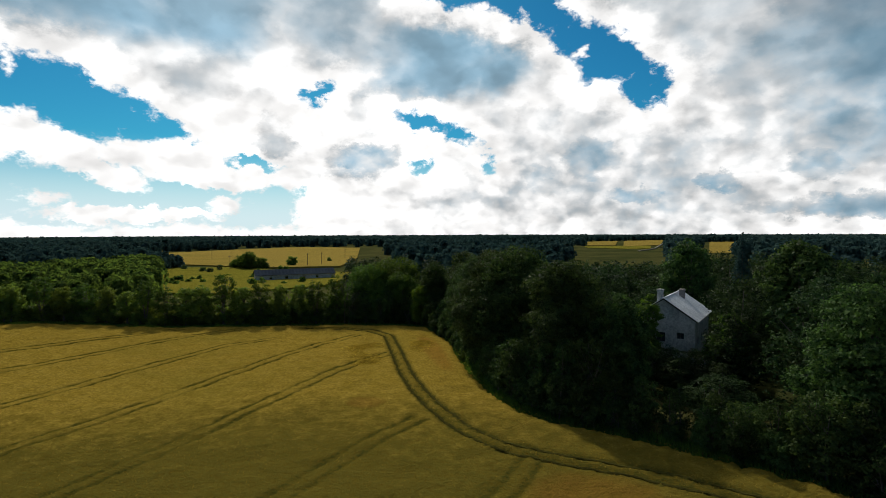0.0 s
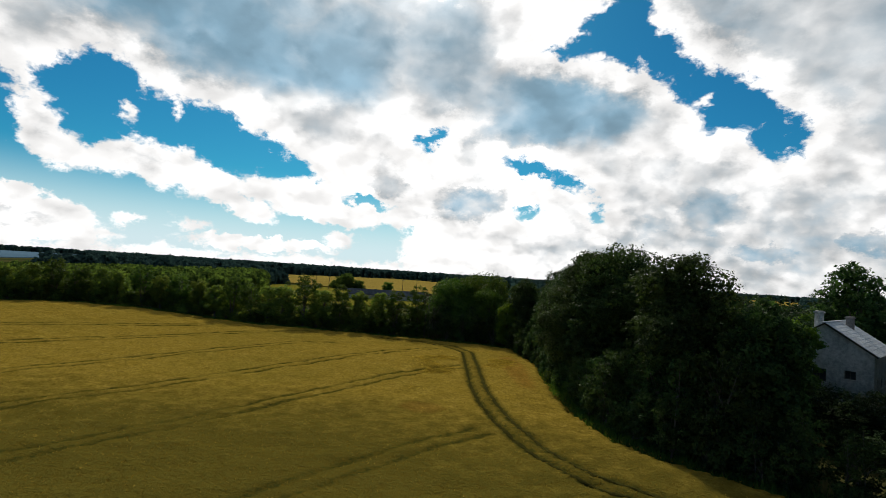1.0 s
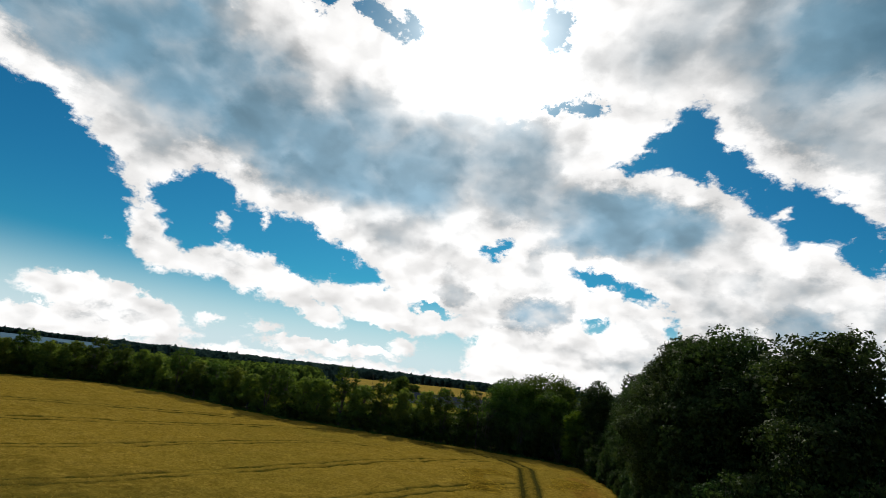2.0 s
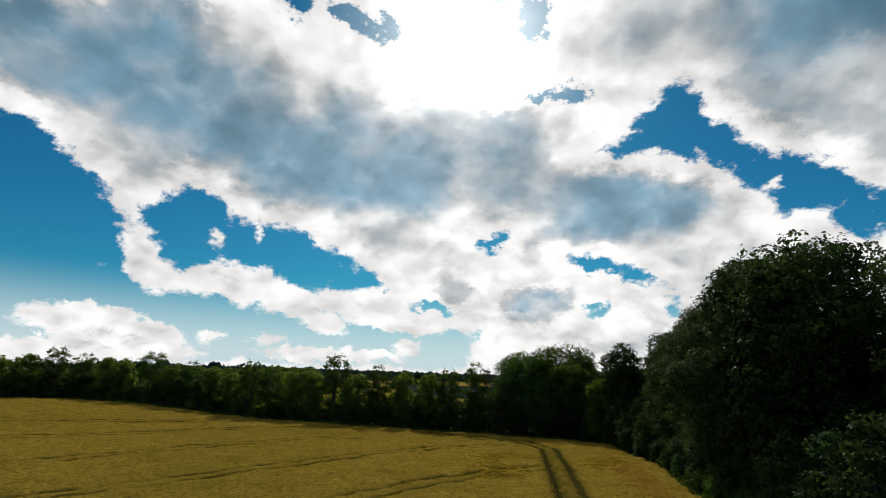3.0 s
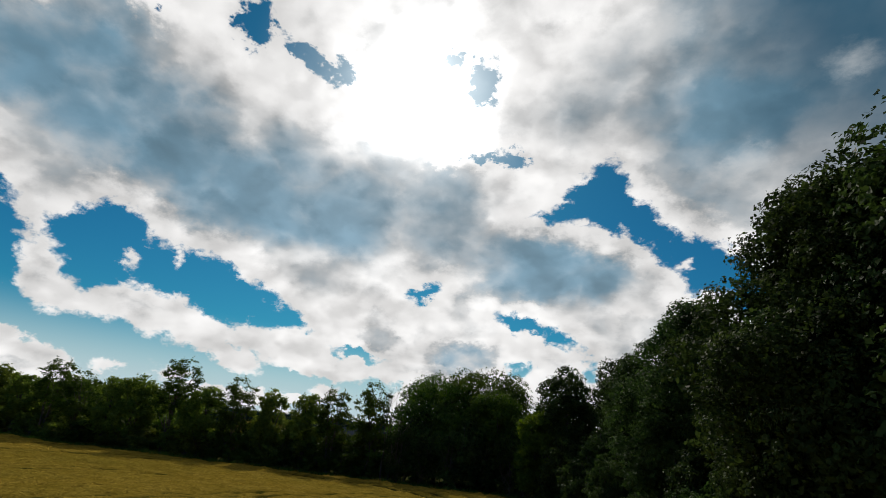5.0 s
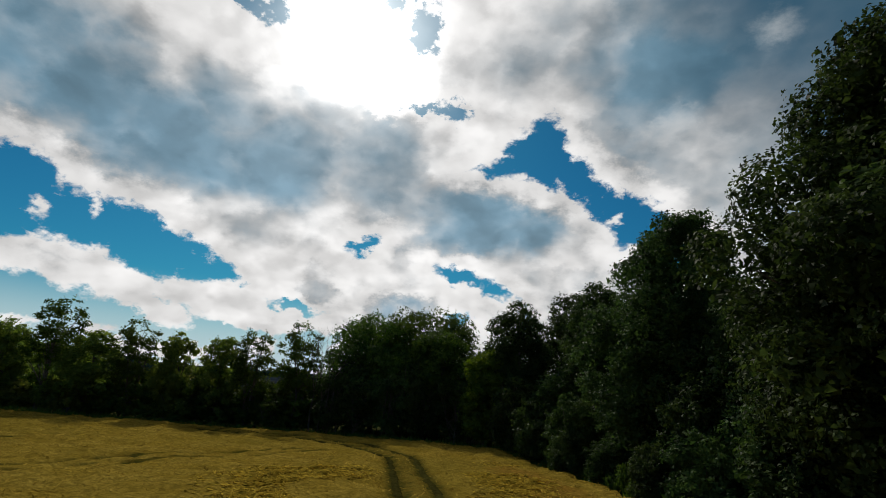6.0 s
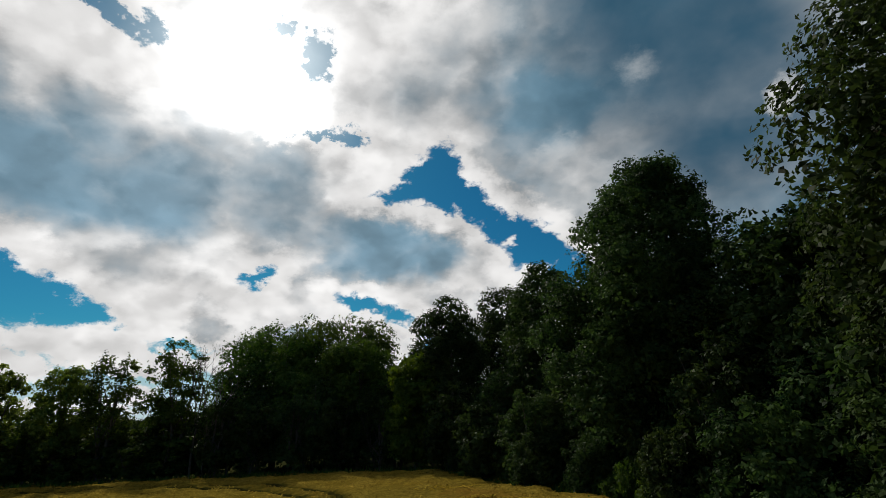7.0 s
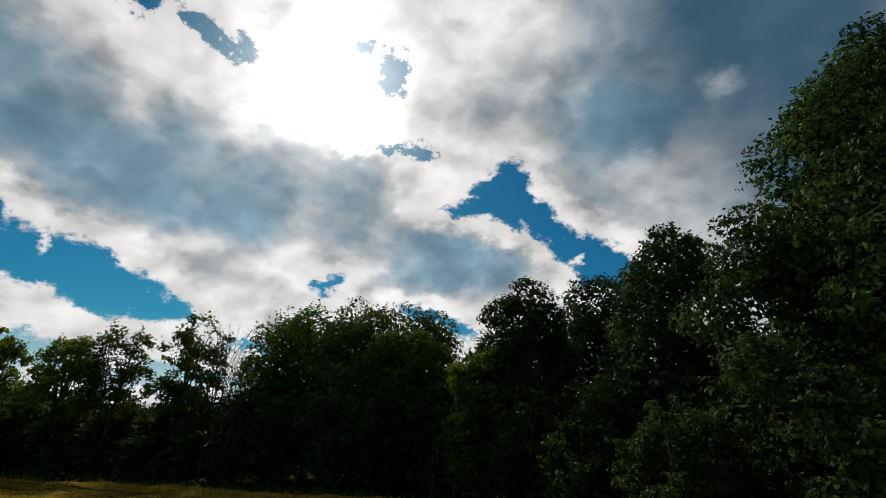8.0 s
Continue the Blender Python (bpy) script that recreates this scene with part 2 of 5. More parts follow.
    dim = g.math("ADD", g.math("ADD", 2.4, g.math("MULTIPLY", deep, 1.6)), g.math("ADD", g.math("MULTIPLY", halo, 1.2), g.math("MULTIPLY", glow, 8.0)))
    lit = g.math("MULTIPLY", lit, g.math("SUBTRACT", 1.0, g.math("MULTIPLY", behind, 0.76)))
    half = g.math("MULTIPLY", half, g.math("SUBTRACT", 1.0, g.math("MULTIPLY", behind, 0.66)))
    dim = g.math("MULTIPLY", dim, g.math("SUBTRACT", 1.0, g.math("MULTIPLY", behind, 0.55)))
    cloud = g.mix(g.step(shade, 0.0, 0.60), g.scaled((0.99, 0.98, 0.97), lit), g.scaled((0.96, 0.985, 1.0), half))
    blue_grey = g.mix(g.math("MAXIMUM", halo, g.math("MULTIPLY", deep, 0.6)), (0.52, 1.0, 1.36, 1.0), (0.72, 1.0, 1.20, 1.0))
    cloud = g.mix(g.step(shade, 0.34, 1.12), cloud, g.vec("MULTIPLY", g.scaled((1.0, 1.0, 1.0), dim), blue_grey))
    # sides of the billows that face the sun are brighter than those that turn away
    cloud = g.scaled(cloud, g.step(facing, -0.22, 0.22, 0.74, 1.30))
    n = world.node_tree.nodes.new("ShaderNodeTexSky")
    n.sky_type, n.sun_disc, n.sun_elevation, n.sun_rotation = "NISHITA", False, radians(SUN_EL), radians(SUN_AZ)
    n.air_density, n.dust_density, n.ozone_density = 1.0, 0.3, 3.0
    blue = g.vec("MULTIPLY", g.node("ShaderNodeHueSaturation", {"Saturation": 1.25, "Value": 0.58, "Color": n.outputs[0]}), (0.20, 0.94, 1.02))
    pale = g.step(el, 1.0, 10.0, 0.88, 0.0)
    blue = g.mix(pale, blue, (7.0, 8.2, 8.9, 1.0))
    # a thin blue-grey veil to the right of the sun
    veil = [(36, 38, 9, 9, 0, .7), (43, 31, 9, 9, 0, 1), (40, 40, 12, 8, 0, 1), (52, 20, 7, 7, 0, .95), (45, 17, 4, 4, 0, .5)]
    thin_veil = g.math("MULTIPLY", patches(veil, 0.4, 1.9, soft), g.step(broad, 0.3, 0.7, 1.0, 0.8))
    wisps = g.math("MAXIMUM", g.step(blobs([(46.6, 27.9, 1.3, 1.8, -15)]), -0.8, 1.3, 0.0, 0.9), g.step(blobs([(33, 34.8, 1.4, 1.0, 0), (15.6, 42.2, 3.0, 1.4, 0), (22, 28, 2.5, 1.2, 20)]), -1.4, 1.2, 0.0, 0.45))
    thin_veil = g.math("SUBTRACT", thin_veil, wisps)
    cloud = g.mix(thin_veil, g.mix(wisps, cloud, (8.5, 8.6, 8.6, 1.0)), (0.34, 1.15, 1.9, 1.0))
    colour = g.mix(g.math("MULTIPLY", open_sky, g.step(toward, 0.95, 0.998, 1.0, 0.75)), cloud, blue)
    # white scattered light before the gaps that lie close to the sun
    colour = g.vec("ADD", colour, g.scaled((1.0, 0.98, 0.95), g.math("MULTIPLY", g.math("POWER", toward, 160.0), 5.0)))
    back = g.node("ShaderNodeBackground", {"Color": colour, "Strength": 0.1})
    g.node("ShaderNodeOutputWorld", {"Surface": back})


build_sky()


# ---------------------------------------------------------------- materials
def material(name):
    m = bpy.data.materials.new(name)
    m.use_nodes = True
    m.node_tree.nodes.clear()
    return m, Graph(m.node_tree)


def finish(g, shader):
    g.node("ShaderNodeOutputMaterial", {"Surface": shader})


def bump(g, height, strength, distance):
    return g.node("ShaderNodeBump", {"Height": height, "Strength": strength, "Distance": distance})


def leaf_material(name, dark, light, thin=0.4, glow=1.4, gloss=0.03):
    m, g = material(name)
    info = g.node("ShaderNodeNewGeometry", out="Random Per Island")
    spot = g.node("ShaderNodeNewGeometry", out="Position")
    tone = g.math("ADD", g.math("MULTIPLY", info, 0.5), g.step(g.noise(spot, 0.5, 3.0), 0.35, 0.65, -0.05, 0.6))
    tree_tone = g.node("ShaderNodeObjectInfo", out="Random")
    colour = g.mix(g.math("SUBTRACT", tone, 0.1), (*dark, 1), (*light, 1))
    colour = g.node("ShaderNodeHueSaturation", {"Hue": g.span(tree_tone, 0.485, 0.515), "Value": g.span(tree_tone, 0.8, 1.2), "Color": colour})
    face = g.node("ShaderNodeBsdfPrincipled", {"Base Color": colour, "Roughness": 0.55, "Specular IOR Level": gloss})
    back = g.node("ShaderNodeBsdfTranslucent", {"Color": g.node("ShaderNodeHueSaturation", {"Saturation": 1.2, "Value": glow, "Color": colour})})
    finish(g, g.node("ShaderNodeMixShader", {0: thin, 1: face, 2: back}))
    return m


LEAF_OAK = leaf_material("leaf_dark_green", (0.018, 0.034, 0.012), (0.086, 0.132, 0.042), 0.32)
LEAF_ASH = leaf_material("leaf_mid_green", (0.084, 0.114, 0.029), (0.200, 0.244, 0.060), 0.42, 1.6)
LEAF_HAZEL = leaf_material("leaf_fresh_green", (0.060, 0.096, 0.018), (0.135, 0.185, 0.036), 0.40, 1.7)
LEAF_MAPLE = leaf_material("leaf_maple_green", (0.038, 0.068, 0.017), (0.112, 0.166, 0.036), 0.35, 1.5)
LEAF_COPSE = leaf_material("leaf_copse", (0.046, 0.082, 0.026), (0.112, 0.164, 0.044), 0.45, 1.8, 0.0)
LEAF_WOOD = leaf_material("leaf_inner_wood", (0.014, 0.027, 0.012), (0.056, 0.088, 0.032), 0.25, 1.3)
# bluish distance haze is mixed into the leaf colour of the far woods
LEAF_FAR_HAZED = leaf_material("leaf_far_wood_hazed", (0.032, 0.060, 0.056), (0.056, 0.094, 0.082), 0.25, 1.2, 0.0)


def bark_material():
    m, g = material("bark")
    at = g.node("ShaderNodeTexCoord", out="Object")
    n = g.noise(g.vec("MULTIPLY", at, (6.0, 6.0, 1.2)), 2.0, 8.0, 0.7)
    colour = g.mix(g.step(n, 0.3, 0.7), (0.045, 0.036, 0.028, 1), (0.15, 0.13, 0.105, 1))
    finish(g, g.node("ShaderNodeBsdfPrincipled", {"Base Color": colour, "Roughness": 0.9, "Normal": bump(g, n, 0.8, 0.04)}))
    return m


BARK = bark_material()


def crop_material(name, ripe, green, pale, scale=1.0, thin=0.15, field=False):
    m, g = material(name)
    at = g.node("ShaderNodeNewGeometry", out="Position")
    wide = g.noise(at, 0.035 * scale, 4.0, 0.6)
    mid = g.noise(at, 0.5 * scale, 5.0, 0.65)
    tuft = g.noise(at, 2.3, 4.0, 0.62)
    grain = g.noise(at, 7.0, 4.0, 0.7)
    colour = g.mix(g.step(mid, 0.3, 0.72), (*ripe, 1), (*pale, 1))
    colour = g.mix(g.step(wide, 0.45, 0.72, 0.0, 0.5), colour, (*green, 1))
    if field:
        # greener, unripe crop in one wide patch, darkened further to imitate lens vignetting, and ears that ripened
        # early in strips near the wood
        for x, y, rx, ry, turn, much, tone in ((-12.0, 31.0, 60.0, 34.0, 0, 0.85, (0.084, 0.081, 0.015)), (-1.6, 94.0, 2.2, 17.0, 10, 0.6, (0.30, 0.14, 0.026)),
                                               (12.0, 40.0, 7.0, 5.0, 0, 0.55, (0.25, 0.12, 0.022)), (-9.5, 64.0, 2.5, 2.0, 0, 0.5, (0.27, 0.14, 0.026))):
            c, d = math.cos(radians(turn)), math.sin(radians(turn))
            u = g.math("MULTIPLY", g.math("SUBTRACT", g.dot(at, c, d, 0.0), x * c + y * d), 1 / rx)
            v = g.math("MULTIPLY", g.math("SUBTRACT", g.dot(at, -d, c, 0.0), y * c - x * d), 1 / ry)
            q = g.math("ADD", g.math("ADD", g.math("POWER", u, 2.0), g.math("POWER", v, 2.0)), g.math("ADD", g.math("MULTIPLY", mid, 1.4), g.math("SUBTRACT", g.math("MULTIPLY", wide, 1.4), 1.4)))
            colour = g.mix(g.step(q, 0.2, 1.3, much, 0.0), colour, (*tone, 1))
        # crop pressed down and grown through with weeds along the wheel tracks
        worn = g.tree.nodes.new("ShaderNodeAttribute")
        worn.attribute_name = "trampled"
        rough = g.math("ADD", worn.outputs["Fac"], g.math("MULTIPLY", g.math("SUBTRACT", tuft, 0.5), 0.9))
        colour = g.mix(g.step(rough, 0.12, 0.85), colour, (0.050, 0.054, 0.011, 1))
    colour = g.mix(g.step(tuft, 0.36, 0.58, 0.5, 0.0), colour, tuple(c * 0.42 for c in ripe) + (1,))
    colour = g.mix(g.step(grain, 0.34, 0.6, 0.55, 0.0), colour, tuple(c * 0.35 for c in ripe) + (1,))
    isle = g.node("ShaderNodeNewGeometry", out="Random Per Island")
    colour = g.node("ShaderNodeHueSaturation", {"Value": g.span(isle, 0.8, 1.2), "Color": colour})
    h = g.math("ADD", g.math("MULTIPLY", tuft, 0.6), g.math("MULTIPLY", grain, 0.4))
    normal = bump(g, h, 1.0, 0.30)
    face = g.node("ShaderNodeBsdfPrincipled", {"Base Color": colour, "Roughness": 0.9, "Specular IOR Level": 0.0, "Normal": normal})
    back = g.node("ShaderNodeBsdfTranslucent", {"Color": colour})
    finish(g, g.node("ShaderNodeMixShader", {0: thin, 1: face, 2: back}))
    return m


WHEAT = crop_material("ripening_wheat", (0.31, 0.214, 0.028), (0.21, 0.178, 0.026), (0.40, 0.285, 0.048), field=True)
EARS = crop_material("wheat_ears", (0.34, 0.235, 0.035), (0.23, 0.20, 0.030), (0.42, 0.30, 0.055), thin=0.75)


def stalk_material():
    m, g = material("pale_lodged_stalks")
    isle = g.node("ShaderNodeNewGeometry", out="Random Per Island")
    colour = g.mix(isle, (0.26, 0.190, 0.024, 1), (0.66, 0.470, 0.062, 1))
    face = g.node("ShaderNodeBsdfPrincipled", {"Base Color": colour, "Roughness": 0.9, "Specular IOR Level": 0.0})
    finish(g, g.node("ShaderNodeMixShader", {0: 0.4, 1: face, 2: g.node("ShaderNodeBsdfTranslucent", {"Color": colour})}))
    return m


STALKS = stalk_material()
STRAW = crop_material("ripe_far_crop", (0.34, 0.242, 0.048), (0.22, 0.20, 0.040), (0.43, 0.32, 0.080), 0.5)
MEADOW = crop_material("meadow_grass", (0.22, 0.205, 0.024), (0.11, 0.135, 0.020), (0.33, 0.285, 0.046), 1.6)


def ground_material():
    m, g = material("rough_grass_ground")
    at = g.node("ShaderNodeNewGeometry", out="Position")
    wide = g.noise(at, 0.02, 5.0)
    fine = g.noise(at, 3.0, 6.0, 0.7)
    colour = g.mix(g.step(wide, 0.35, 0.65), (0.035, 0.050, 0.014, 1), (0.085, 0.085, 0.026, 1))
    colour = g.mix(g.step(fine, 0.35, 0.7, 0.5, 0.0), colour, (0.03, 0.024, 0.014, 1))
    finish(g, g.node("ShaderNodeBsdfPrincipled", {"Base Color": colour, "Roughness": 1.0, "Specular IOR Level": 0.0, "Normal": bump(g, fine, 0.8, 0.1)}))
    return m


GROUND = ground_material()
RUT = crop_material("weedy_rut", (0.062, 0.058, 0.014), (0.052, 0.060, 0.013), (0.095, 0.084, 0.018))


def plain_material(name, a, b, scale, rough=0.8, metal=0.0, relief=0.01, sheen=None):
    m, g = material(name)
    at = g.node("ShaderNodeTexCoord", out="Object")
    n = g.noise(at, scale, 7.0, 0.65)
    big = g.noise(at, scale * 0.12, 4.0)
    colour = g.mix(g.step(g.math("ADD", g.math("MULTIPLY", n, 0.6), g.math("MULTIPLY", big, 0.4)), 0.35, 0.65), (*a, 1), (*b, 1))
    finish(g, g.node("ShaderNodeBsdfPrincipled", {"Base Color": colour, "Roughness": rough, "Specular IOR Level": sheen if sheen is not None else 0.1 if rough > 0.5 else 0.5, "Metallic": metal, "Normal": bump(g, n, 0.6, relief)}))
    return m


PLASTER = plain_material("weathered_white_plaster", (0.26, 0.26, 0.25), (0.60, 0.59, 0.57), 2.5)
ROOF_SHEET = plain_material("pale_grey_fibre_cement", (0.42, 0.46, 0.48), (0.74, 0.77, 0.78), 3.0, 0.7)
BRICK = plain_material("old_chimney_brick", (0.20, 0.17, 0.15), (0.36, 0.32, 0.29), 6.0)
DARK_WOOD = plain_material("dark_weathered_timber", (0.05, 0.042, 0.035), (0.12, 0.10, 0.085), 5.0)
GLASS_DARK = plain_material("dusty_window_glass", (0.02, 0.025, 0.03), (0.04, 0.045, 0.05), 3.0, 0.12)
SHED_ROOF = plain_material("blue_grey_shed_roof", (0.022, 0.030, 0.042), (0.042, 0.054, 0.070), 1.0, 0.95, sheen=0.0)
SHED_WALL = plain_material("grey_block_wall", (0.26, 0.26, 0.25), (0.5, 0.5, 0.48), 1.5)
GRAVEL = plain_material("pale_gravel_track", (0.18, 0.165, 0.12), (0.30, 0.27, 0.21), 1.0, 0.9)
WATER = plain_material("open_water", (0.07, 0.13, 0.18), (0.10, 0.17, 0.23), 0.02, 0.6, sheen=0.0)


# ---------------------------------------------------------------- building helpers
def mesh_from(name, verts, faces, mat, smooth=False):
    me = bpy.data.meshes.new(name)
    me.from_pydata([tuple(v) for v in verts], [], faces)
    me.materials.append(mat)
    if smooth:
        me.shade_smooth()
    me.update()
    return me


def quads_mesh(name, corners, mat):
    """A mesh of loose quads, corners is an array n x 4 x 3."""
    n = len(corners)
    me = bpy.data.meshes.new(name)
    me.vertices.add(4 * n)
    me.vertices.foreach_set("co", np.ascontiguousarray(corners, dtype=np.float32).ravel())
    me.loops.add(4 * n)
    me.loops.foreach_set("vertex_index", np.arange(4 * n, dtype=np.int32))
    me.polygons.add(n)
    me.polygons.foreach_set("loop_start", np.arange(0, 4 * n, 4, dtype=np.int32))
    me.materials.append(mat)
    me.update(calc_edges=True)
    return me


def part(name, bm, mat, parent, label=""):
    me = bpy.data.meshes.new(name)
    if isinstance(bm, bpy.types.Mesh):
        me = bm
    else:
        bm.to_mesh(me)
        bm.free()
        me.materials.append(mat)
    ob = new(name, me)
    ob.parent = parent
    return tagged(ob, label) if label else ob


def box(bm, lo, hi, m=None, bevel=0.0):
    res = bmesh.ops.create_cube(bm, size=1.0)
    vs = res["verts"]
    for v in vs:
        v.co = Vector([lo[k] if v.co[k] < 0 else hi[k] for k in range(3)])
    if bevel:
        es = list({e for v in vs for e in v.link_edges})
        out = bmesh.ops.bevel(bm, geom=es, offset=bevel, segments=1, affect="EDGES")
        vs = list({v for f in out["faces"] for v in f.verts} | {v for v in vs if v.is_valid})
    if m is not None:
        bmesh.ops.transform(bm, matrix=m, verts=vs)


def tube(verts, faces, points, radii, sides=7):
    """Adds a tapered tube along points to the lists."""
    start = len(verts)
    for k, p in enumerate(points):
        d = (points[min(k + 1, len(points) - 1)] - points[max(k - 1, 0)]).normalized()
        a = d.orthogonal().normalized()
        b = d.cross(a)
        for s in range(sides):
            w = 2 * math.pi * s / sides
            verts.append(p + (a * math.cos(w) + b * math.sin(w)) * radii[k])
    for k in range(len(points) - 1):
        for s in range(sides):
            t = (s + 1) % sides
            i = start + k * sides
            faces.append((i + s, i + t, i + sides + t, i + sides + s))


def leaf_quads(rng, centres, outward, size, up=0.25):
    """Kite-shaped leaves at the centres, facing about outward."""
    n = len(centres)
    normal = outward + rng.normal(size=(n, 3)) * 0.55 + np.array([0, 0, up])
    normal /= np.linalg.norm(normal, axis=1)[:, None] + 1e-9
    side = np.cross(normal, rng.normal(size=(n, 3)))
    side /= np.linalg.norm(side, axis=1)[:, None] + 1e-9
    tip = np.cross(normal, side)
    s = size * rng.uniform(0.6, 1.35, n)[:, None]
    fold = normal * s * 0.18
    return np.stack([centres - tip * s * 0.55, centres + side * s * 0.36 + fold, centres + tip * s * 0.62, centres - side * s * 0.36 + fold], 1)


def crown_shape(rng, height, radius, base, clumps, dome, taper):
    """Centres and radii of the leaf clumps that make a crown: many round the outside, some inside."""
    cs = []
    mid = base + (height - base) * (0.36 if dome else 0.42)
    for k in range(clumps):
        w = 2 * math.pi * (k * 0.618 + rng.uniform(-.1, .1))
        cz = 1 - 2 * (k + 0.5) / clumps
        ring = math.sqrt(max(0, 1 - cz * cz))
        ring = ring ** (0.7 if cz < 0 else 0.9) * (1 if dome else 1 - taper * max(cz, 0))
        r = rng.uniform(0.17, 0.40) * radius * (1.0 - 0.9 * taper * max(cz, 0))
        reach = rng.uniform(0.70, 1.03) * (1 + 0.12 * math.sin(3 * w + 1.3 + 4 * cz) * ring)
        out = (radius - 0.9 * r) * reach * ring
        z = mid + cz * ((height - mid - .9 * r) * (reach if cz < .6 else rng.uniform(.86, 1)) if cz > 0 else (mid - base - .6 * r))
        cs.append((math.cos(w) * out, math.sin(w) * out, z, r))
    for k in range(clumps // 2 if taper < .3 else clumps * 3 // 4):
        w, q, up = rng.uniform(0, 6.28), rng.uniform(0.1, 0.62), rng.uniform(.15, .78 if taper < .3 else .86)
        slim = 1 - 1.1 * taper * up if taper > .3 else 1.0
        cs.append((math.cos(w) * q * slim * radius, math.sin(w) * q * slim * radius, base + (height - base) * up, 0.34 * radius * slim))
    cs = np.array(cs)
    # the crown just fills its height and its radius
    cs[:, 2] = base + (cs[:, 2] - base) * (height - base) / ((cs[:, 2] + .9 * cs[:, 3]).max() - base)
    wide = np.sort(np.hypot(cs[:, 0], cs[:, 1]) + .9 * cs[:, 3])[-max(2, clumps // 12)]
    cs[:, :2] *= radius / wide
    return cs


def make_tree(name, seed, height, radius, base, clumps, leaves, leaf, mat, dome=False, airy=0.0, stems=1, label="", category="tree", group="", lean=(0.0, 0.0), taper=0.22):
    """A tapered trunk with limbs that reach into a crown of leaf clumps. Stands at its own origin."""
    rng = np.random.default_rng(seed)
    tree = new(name)
    cs = crown_shape(rng, height, radius, base, clumps, dome, taper)
    cs[:, :2] += np.clip((cs[:, 2:3] - base) / (height - base), 0, 1) ** 1.6 * np.array([lean])
    verts, faces = [], []
    for k in range(stems):
        foot = Vector((rng.normal() * 0.25 * (stems - 1), rng.normal() * 0.25 * (stems - 1), -0.3))
        top = Vector((rng.normal() * radius * (0.12 + 0.25 * (stems > 1)), rng.normal() * radius * (0.12 + 0.25 * (stems > 1)), height * 0.86)) + Vector((lean[0], lean[1], 0)) * 0.7
        girth = height * (0.020 if stems == 1 else 0.011) + 0.03
        pts = [foot.lerp(top, q) + Vector((math.sin(3 * q + k) * .02 * height * q, math.cos(4 * q + k) * .02 * height * q, 0)) for q in (0, .04, .2, .45, .7, 1)]
        tube(verts, faces, pts, [girth * f for f in (1.45, 1.08, .9, .66, .38, .07)], 8)
        for c in cs[rng.permutation(len(cs))[:9 if airy else 6]]:
            goal = Vector(c[:3])
            q = min(max((goal.z - height * 0.16) / height, 0.18), 0.75)
            root = foot.lerp(top, q * 0.85)
            bend = root.lerp(goal, .5) + Vector((0, 0, 0.06 * height * (rng.uniform() - .2)))
            tube(verts, faces, [root, bend, goal], [girth * .42, girth * .26, girth * .06], 5)
    part("trunk", mesh_from("trunk", verts, faces, BARK, True), BARK, tree, "brown bark trunk and limbs")
    # sprays of leaves on the skin of the clumps
    each = 8
    sprays = leaves // each
    share = cs[:, 3] ** 2
    pick = rng.choice(len(cs), sprays, p=share / share.sum())
    out = rng.normal(size=(sprays, 3))
    out /= np.linalg.norm(out, axis=1)[:, None]
    heart = np.array([0, 0, base + (height - base) * .45])
    away = cs[pick, :3] - heart
    away /= np.linalg.norm(away, axis=1)[:, None] + 1e-9
    flip = (out * away).sum(1) < -0.35
    out[flip] *= -1
    out[:, 2] = np.where(out[:, 2] < -0.35, -out[:, 2], out[:, 2])     # the undersides of the clumps are bare
    reach = cs[pick, 3][:, None] * (rng.uniform(0.0, 1.0, sprays) ** (0.14 + airy))[:, None] * np.array([1.0, 1.0, 0.85])
    middle = cs[pick, :3] + out * reach
    # some sprays stand out as upright shoots over the crown's top
    shoot = (out[:, 2] > 0.25) & (cs[pick, 2] > base + (height - base) * .55) & (rng.uniform(size=sprays) < 0.10)
    rise = np.where(shoot, rng.uniform(0.04, 0.14, sprays) * cs[pick, 3], 0.0)
    middle += out * rise[:, None] * 0.6
    middle[:, 2] += rise
    spread = np.where(shoot[:, None], np.array([[0.5, 0.5, 1.4]]), np.array([[0.85, 0.85, 0.5]])) * leaf
    spots = (middle[:, None, :] + np.clip(rng.normal(size=(sprays, each, 3)), -1.35, 1.35) * spread[:, None, :]).reshape(-1, 3)
    spots[:, 2] = np.maximum(spots[:, 2], 0.1)
    out = np.repeat(out, each, axis=0)
    # larger sprays fill the inside of each clump
    n = leaves // (2 if leaf < 0.2 else 3)
    pick = rng.choice(len(cs), n, p=share / share.sum())
    core = rng.normal(size=(n, 3))
    core *= (rng.uniform(0.15, 1.0, n) ** (1 / 3) / np.linalg.norm(core, axis=1) * cs[pick, 3] * .80)[:, None]
    core = core * np.array([1, 1, .85]) + cs[pick, :3]
    core[:, 2] = np.maximum(core[:, 2], 0.2)
    quads = leaf_quads(rng, spots, out, leaf)
    if airy < 0.3:
        quads = np.concatenate([quads, leaf_quads(rng, core, rng.normal(size=(n, 3)), leaf * (1.65 if leaf > 0.14 else 1.5))])
    part("crown", quads_mesh("crown", quads, mat), mat, tree, "crown of green leaves")
    return tagged(tree, label, category, group)


def place(ob, x, y, z, turn, sx, sz):
    ob.matrix_basis = Matrix.LocRotScale((x, y, z), Euler((0, 0, turn)), (sx, sx, sz))
    return ob


def again(ob, x, y, z, turn, sx, sz):
    c = copy_thing(ob, Matrix())
    return place(c, x, y, z, turn, sx, sz)


